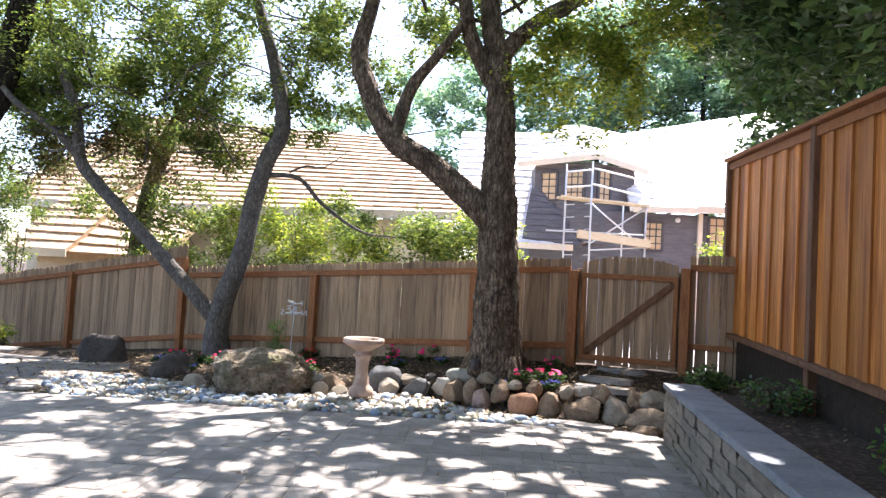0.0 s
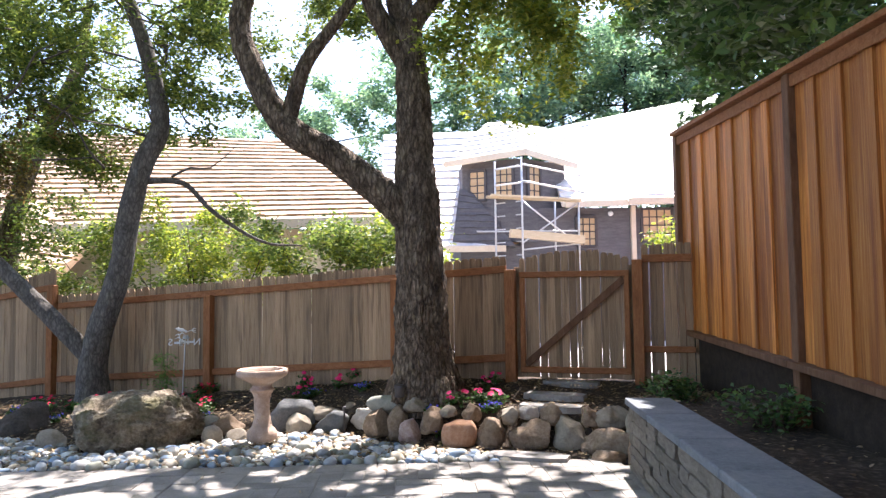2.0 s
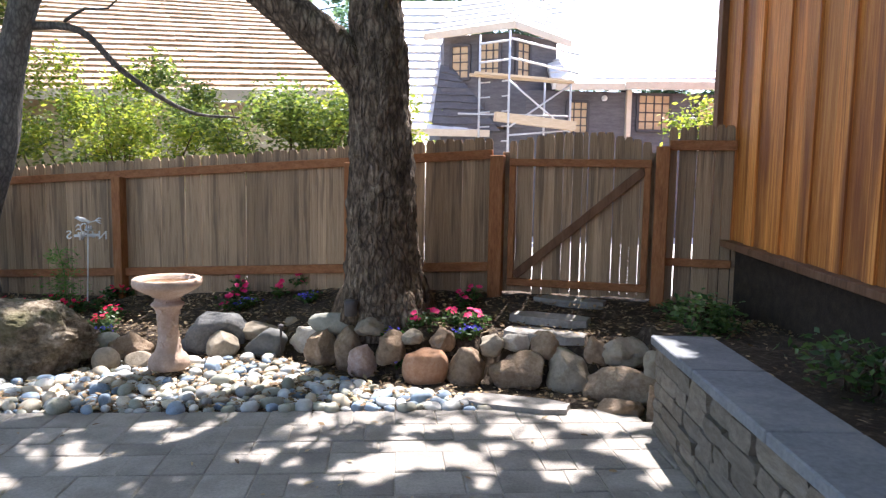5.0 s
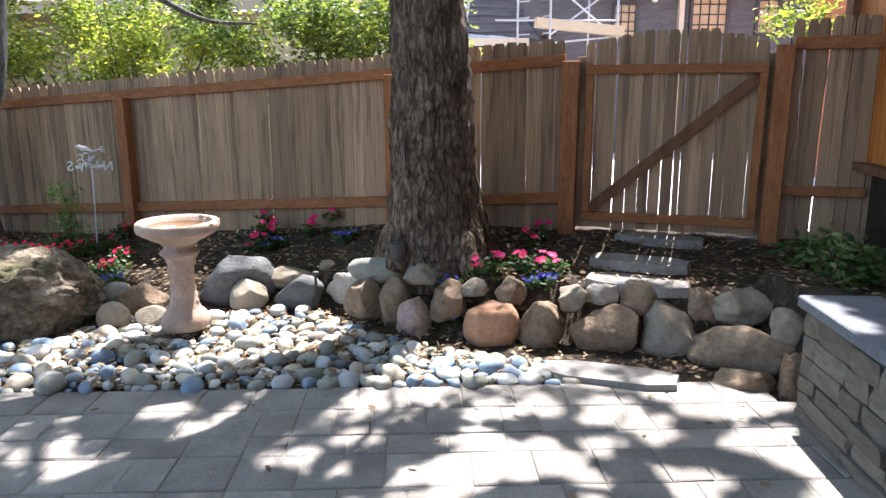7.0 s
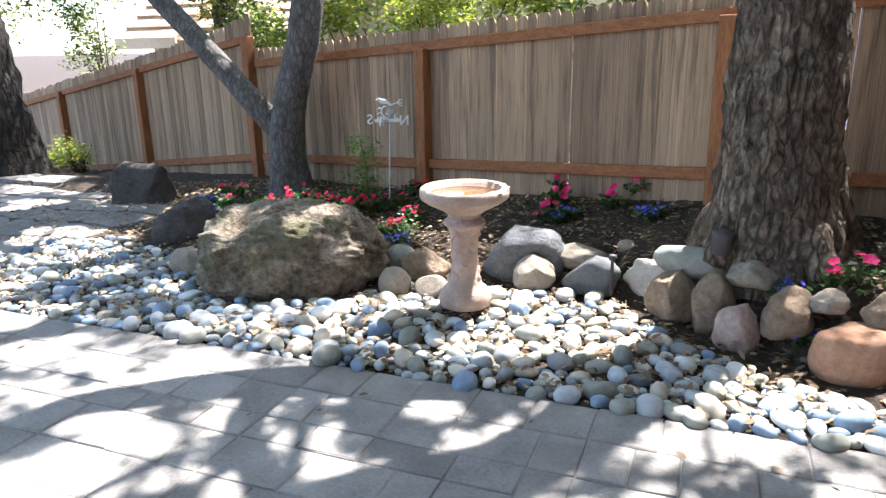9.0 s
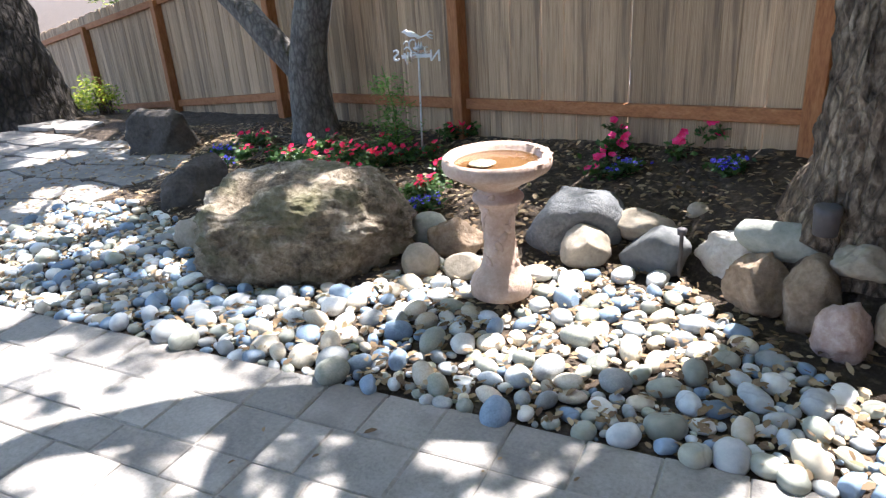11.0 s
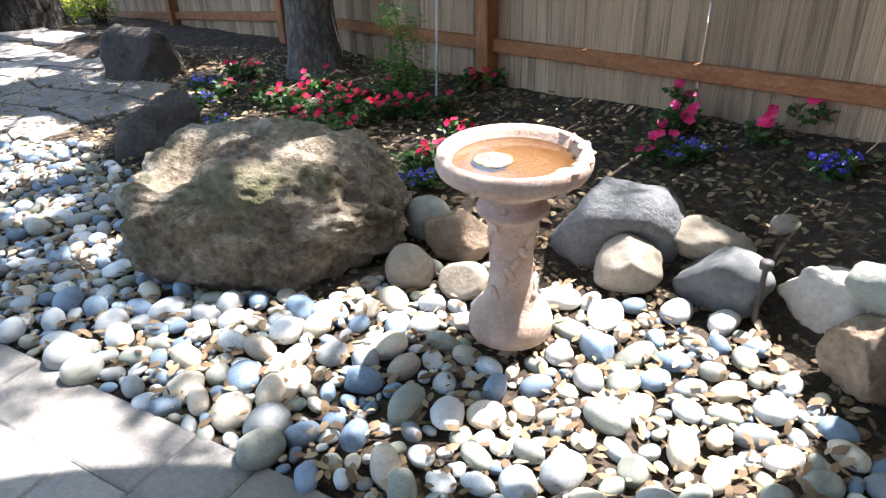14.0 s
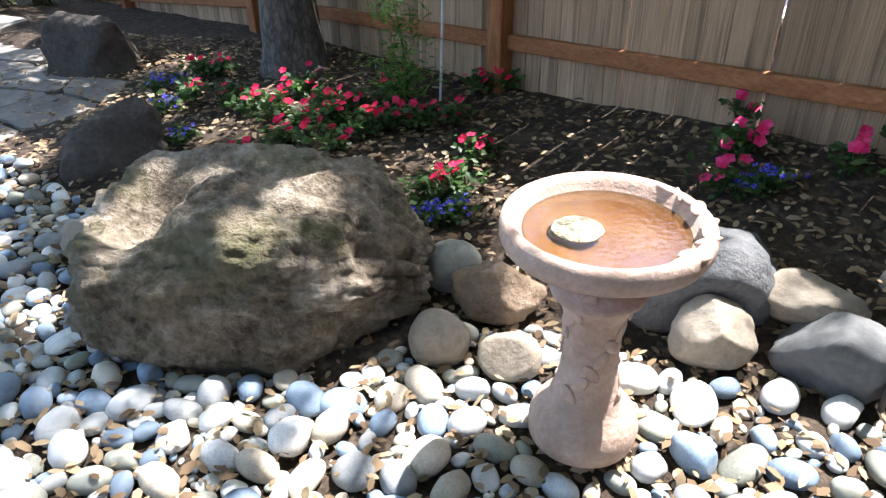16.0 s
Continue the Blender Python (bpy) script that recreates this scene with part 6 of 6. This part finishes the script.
PEBBLE_KINDS = (PEBBLE, PEBBLE_GREEN, PEBBLE_BLUE, PEBBLE_WARM, PEBBLE_WHITE)
PEBBLE_PICK = (0, 0, 0, 1, 1, 2, 2, 2, 3, 4, 0, 1, 4, 3)
for k, kind in enumerate(PEBBLE_PICK):
    PEBBLE_MESHES.append(rock_mesh("pebble", (1, rnd.uniform(0.56, 0.86), rnd.uniform(0.4, 0.62)), PEBBLE_KINDS[kind], 60 + k, 0.075, rnd.uniform(2.0, 2.25), 3, (k % 3 == 0) * 1))
pebble_bed = thing("pebble_bed", (-2, 8, 0), "bed of grey-blue and tan rounded river pebbles", "pebbles", kind="structure")
laid, cells = [], {}


def free(x, y, r):
    if math.hypot(x - BATH[0], y - BATH[1]) < 0.12 + r * 0.8:
        return False
    for rx, ry, a, b_, yaw in ROCKS:
        dx, dy = x - rx, y - ry
        u, w = dx * math.cos(yaw) + dy * math.sin(yaw), -dx * math.sin(yaw) + dy * math.cos(yaw)
        if (u / (a + r * 0.6)) ** 2 + (w / (b_ + r * 0.6)) ** 2 < 1:
            return False
    ci, cj = int(x // 0.2), int(y // 0.2)
    for i in range(ci - 1, ci + 2):
        for j in range(cj - 1, cj + 2):
            for px, py, pr in cells.get((i, j), ()):
                if math.hypot(px - x, py - y) < (pr + r) * (0.77 if x < -2.0 else 0.8 if y < 8.0 else 0.86):
                    return False
    return True


for size_low, size_high, tries in ((0.058, 0.08, 420), (0.044, 0.058, 1100), (0.032, 0.044, 3500), (0.021, 0.032, 5500), (0.012, 0.02, 3000)):
    for _ in range(tries):
        x = rnd.uniform(-5.1, 0.42)
        y = rnd.uniform(7.63, float(np.interp(x, BED_X, BED_Y)))
        if x < -4.7 and y < 7.63 + (-4.7 - x) * 1.2:
            continue
        r = 0.9 * rnd.uniform(size_low, size_high)
        if x < -3.3:
            r *= 0.85
        if free(x, y, r):
            cells.setdefault((int(x // 0.2), int(y // 0.2)), []).append((x, y, r))
            laid.append((x, y, r))
laid.sort(key=lambda p: abs(p[0] + 1.9) + 0.4 * abs(p[1] - 8.1) - p[2] * 6)
rest_v, rest_f, rest_m = [], [], []
for k, (x, y, r) in enumerate(laid):
    m = pose(x, y, max(-0.02, ground_z(x, y)) + rnd.uniform(-0.004, 0.012), rnd.uniform(-14, 14), rnd.uniform(-14, 14), rnd.uniform(0, 360)) @ Matrix.Diagonal((2.15 * r, 2.15 * r, 2.15 * r * rnd.uniform(0.66, 0.98), 1))
    pick = rnd.randrange(len(PEBBLE_PICK))
    me = PEBBLE_MESHES[pick]
    if k < 300:
        part("pebble", me, parent=pebble_bed, m=pebble_bed.matrix_basis.inverted() @ m)
    else:
        base = len(rest_v)
        rest_v += [m @ w.co for w in me.vertices]
        rest_f += [tuple(base + i for i in p.vertices) for p in me.polygons]
        rest_m += [PEBBLE_PICK[pick]] * len(me.polygons)
rest = raw_mesh("pebbles", rest_v, rest_f, by_island(PEBBLE), True)
for material in PEBBLE_KINDS[1:]:
    rest.materials.append(by_island(material))
rest.polygons.foreach_set("material_index", rest_m)
part("pebbles", rest, parent=pebble_bed, kind="stuff")
between = [(x, y, 0.008 + rnd.uniform(0.0, 0.02)) for x, y in ((rnd.uniform(-5, 0.4), rnd.uniform(7.64, 8.75)) for _ in range(1900)) if y < float(np.interp(x, BED_X, BED_Y))]
strewn = tagged(new("fallen_leaves", leaf_mesh("strewn_leaves", [dry_leaves(between, 0.046, 0.22)], LITTER)), "dry tan oak leaves caught between the river pebbles", "leaf litter", kind="stuff")

# ---- flagstone path ----
path = thing("flagstone_path", (-6.5, 9.5, -0.05), "irregular flagstone path in dappled shade", "path", kind="structure")
FLAG = mat("grey-brown flagstone", [(0.15, 0.135, 0.12), (0.23, 0.21, 0.185), (0.31, 0.285, 0.25)], 3, 0.9, 0.5, rand=0.2)
corner = {}
for j in range(9):
    for i in range(13):
        corner[i, j] = (-11.8 + i * 0.56 + rnd.uniform(-0.16, 0.16) + (j % 2) * 0.22, 7.66 + j * 0.42 + (rnd.uniform(-0.12, 0.12) if j else 0))
for j in range(8):
    for i in range(12):
        c4 = [corner[i, j], corner[i + 1, j], corner[i + 1, j + 1], corner[i, j + 1]]
        cx, cy = sum(p[0] for p in c4) / 4, sum(p[1] for p in c4) / 4
        if cx > -5.2 + 0.0 * cy or cy > fence_y(cx) - 1.1:
            continue
        bm = bmesh.new()
        pts = []
        for k in range(4):
            p, q = c4[k], c4[(k + 1) % 4]
            for u in (0.12, 0.5, 0.88):
                x, y = p[0] + (q[0] - p[0]) * u, p[1] + (q[1] - p[1]) * u
                pts.append((cx + (x - cx) * 0.95 + rnd.uniform(-0.015, 0.015), cy + (y - cy) * 0.94 + rnd.uniform(-0.015, 0.015)))
        z = ground_z(cx, cy) + 0.014
        top = [bm.verts.new((x, y, z)) for x, y in pts]
        low = [bm.verts.new((x, y, z - 0.05)) for x, y in pts]
        bm.faces.new(top)
        for k in range(12):
            bm.faces.new((low[k], low[(k + 1) % 12], top[(k + 1) % 12], top[k]))
        part("flagstone", bm, FLAG, path, smooth=False)

# ---- paved patio ----
patio = thing("patio", (-2, 4, 0), "grey tumbled concrete pavers in a random pattern", "paving", kind="structure")


def paver_mesh(w, d, material):
    bm = bmesh.new()
    e, b_ = 0.002, 0.006
    rings = []
    for inset, z in ((e, -0.05), (e, -0.005), (e + b_, 0.0)):
        rings.append([bm.verts.new((sx * (w / 2 - inset) + (rnd.uniform(-0.003, 0.003)), sy * (d / 2 - inset) + rnd.uniform(-0.003, 0.003), z)) for sx, sy in ((-1, -1), (1, -1), (1, 1), (-1, 1))])
    for r0, r1 in zip(rings, rings[1:]):
        for k in range(4):
            bm.faces.new((r0[k], r0[(k + 1) % 4], r1[(k + 1) % 4], r1[k]))
    bm.faces.new(rings[-1])
    return mesh_of("paver", bm, material, False)


SAND = mat("grey jointing sand", [(0.237, 0.212, 0.178), (0.372, 0.338, 0.287)], 30, 0.95, 0.4)
bm = bmesh.new()
box(bm, (-9.6, -2.1, -0.06), (1.2, 7.6, -0.007))
part("jointing_sand", bm, SAND, patio, smooth=False)
PAVERS = {(w, d): [paver_mesh(w, d, PAVER) for _ in range(2)] for w in (0.16, 0.24, 0.32) for d in (0.16, 0.24, 0.32)}
rest_v, rest_f, count = [], [], 0
y, row = 7.62, 0
while y > -2.0:
    d = 0.24 if row == 0 else rnd.choice((0.16, 0.24, 0.24, 0.32))
    x = -9.5
    line = []
    while x < wall_x(y) - 0.02:
        w = 0.24 if row == 0 else rnd.choice((0.16, 0.24, 0.32))
        line.append((x + w / 2, y - d / 2, w))
        x += w
    for cx, cy, w in line:
        me = rnd.choice(PAVERS[(w, d)])
        m = pose(cx, cy, rnd.uniform(-0.003, 0.002), rnd.uniform(-0.4, 0.4), rnd.uniform(-0.4, 0.4), rnd.uniform(-0.5, 0.5))
        if count < 300 and -5.2 < cx:
            part("paver", me, parent=patio, m=patio.matrix_basis.inverted() @ m)
            count += 1
        else:
            base = len(rest_v)
            rest_v += [m @ q.co for q in me.vertices]
            rest_f += [tuple(base + i for i in p.vertices) for p in me.polygons]
    y -= d
    row += 1
part("pavers", raw_mesh("pavers", rest_v, rest_f, PAVER_REST), parent=patio, kind="stuff")
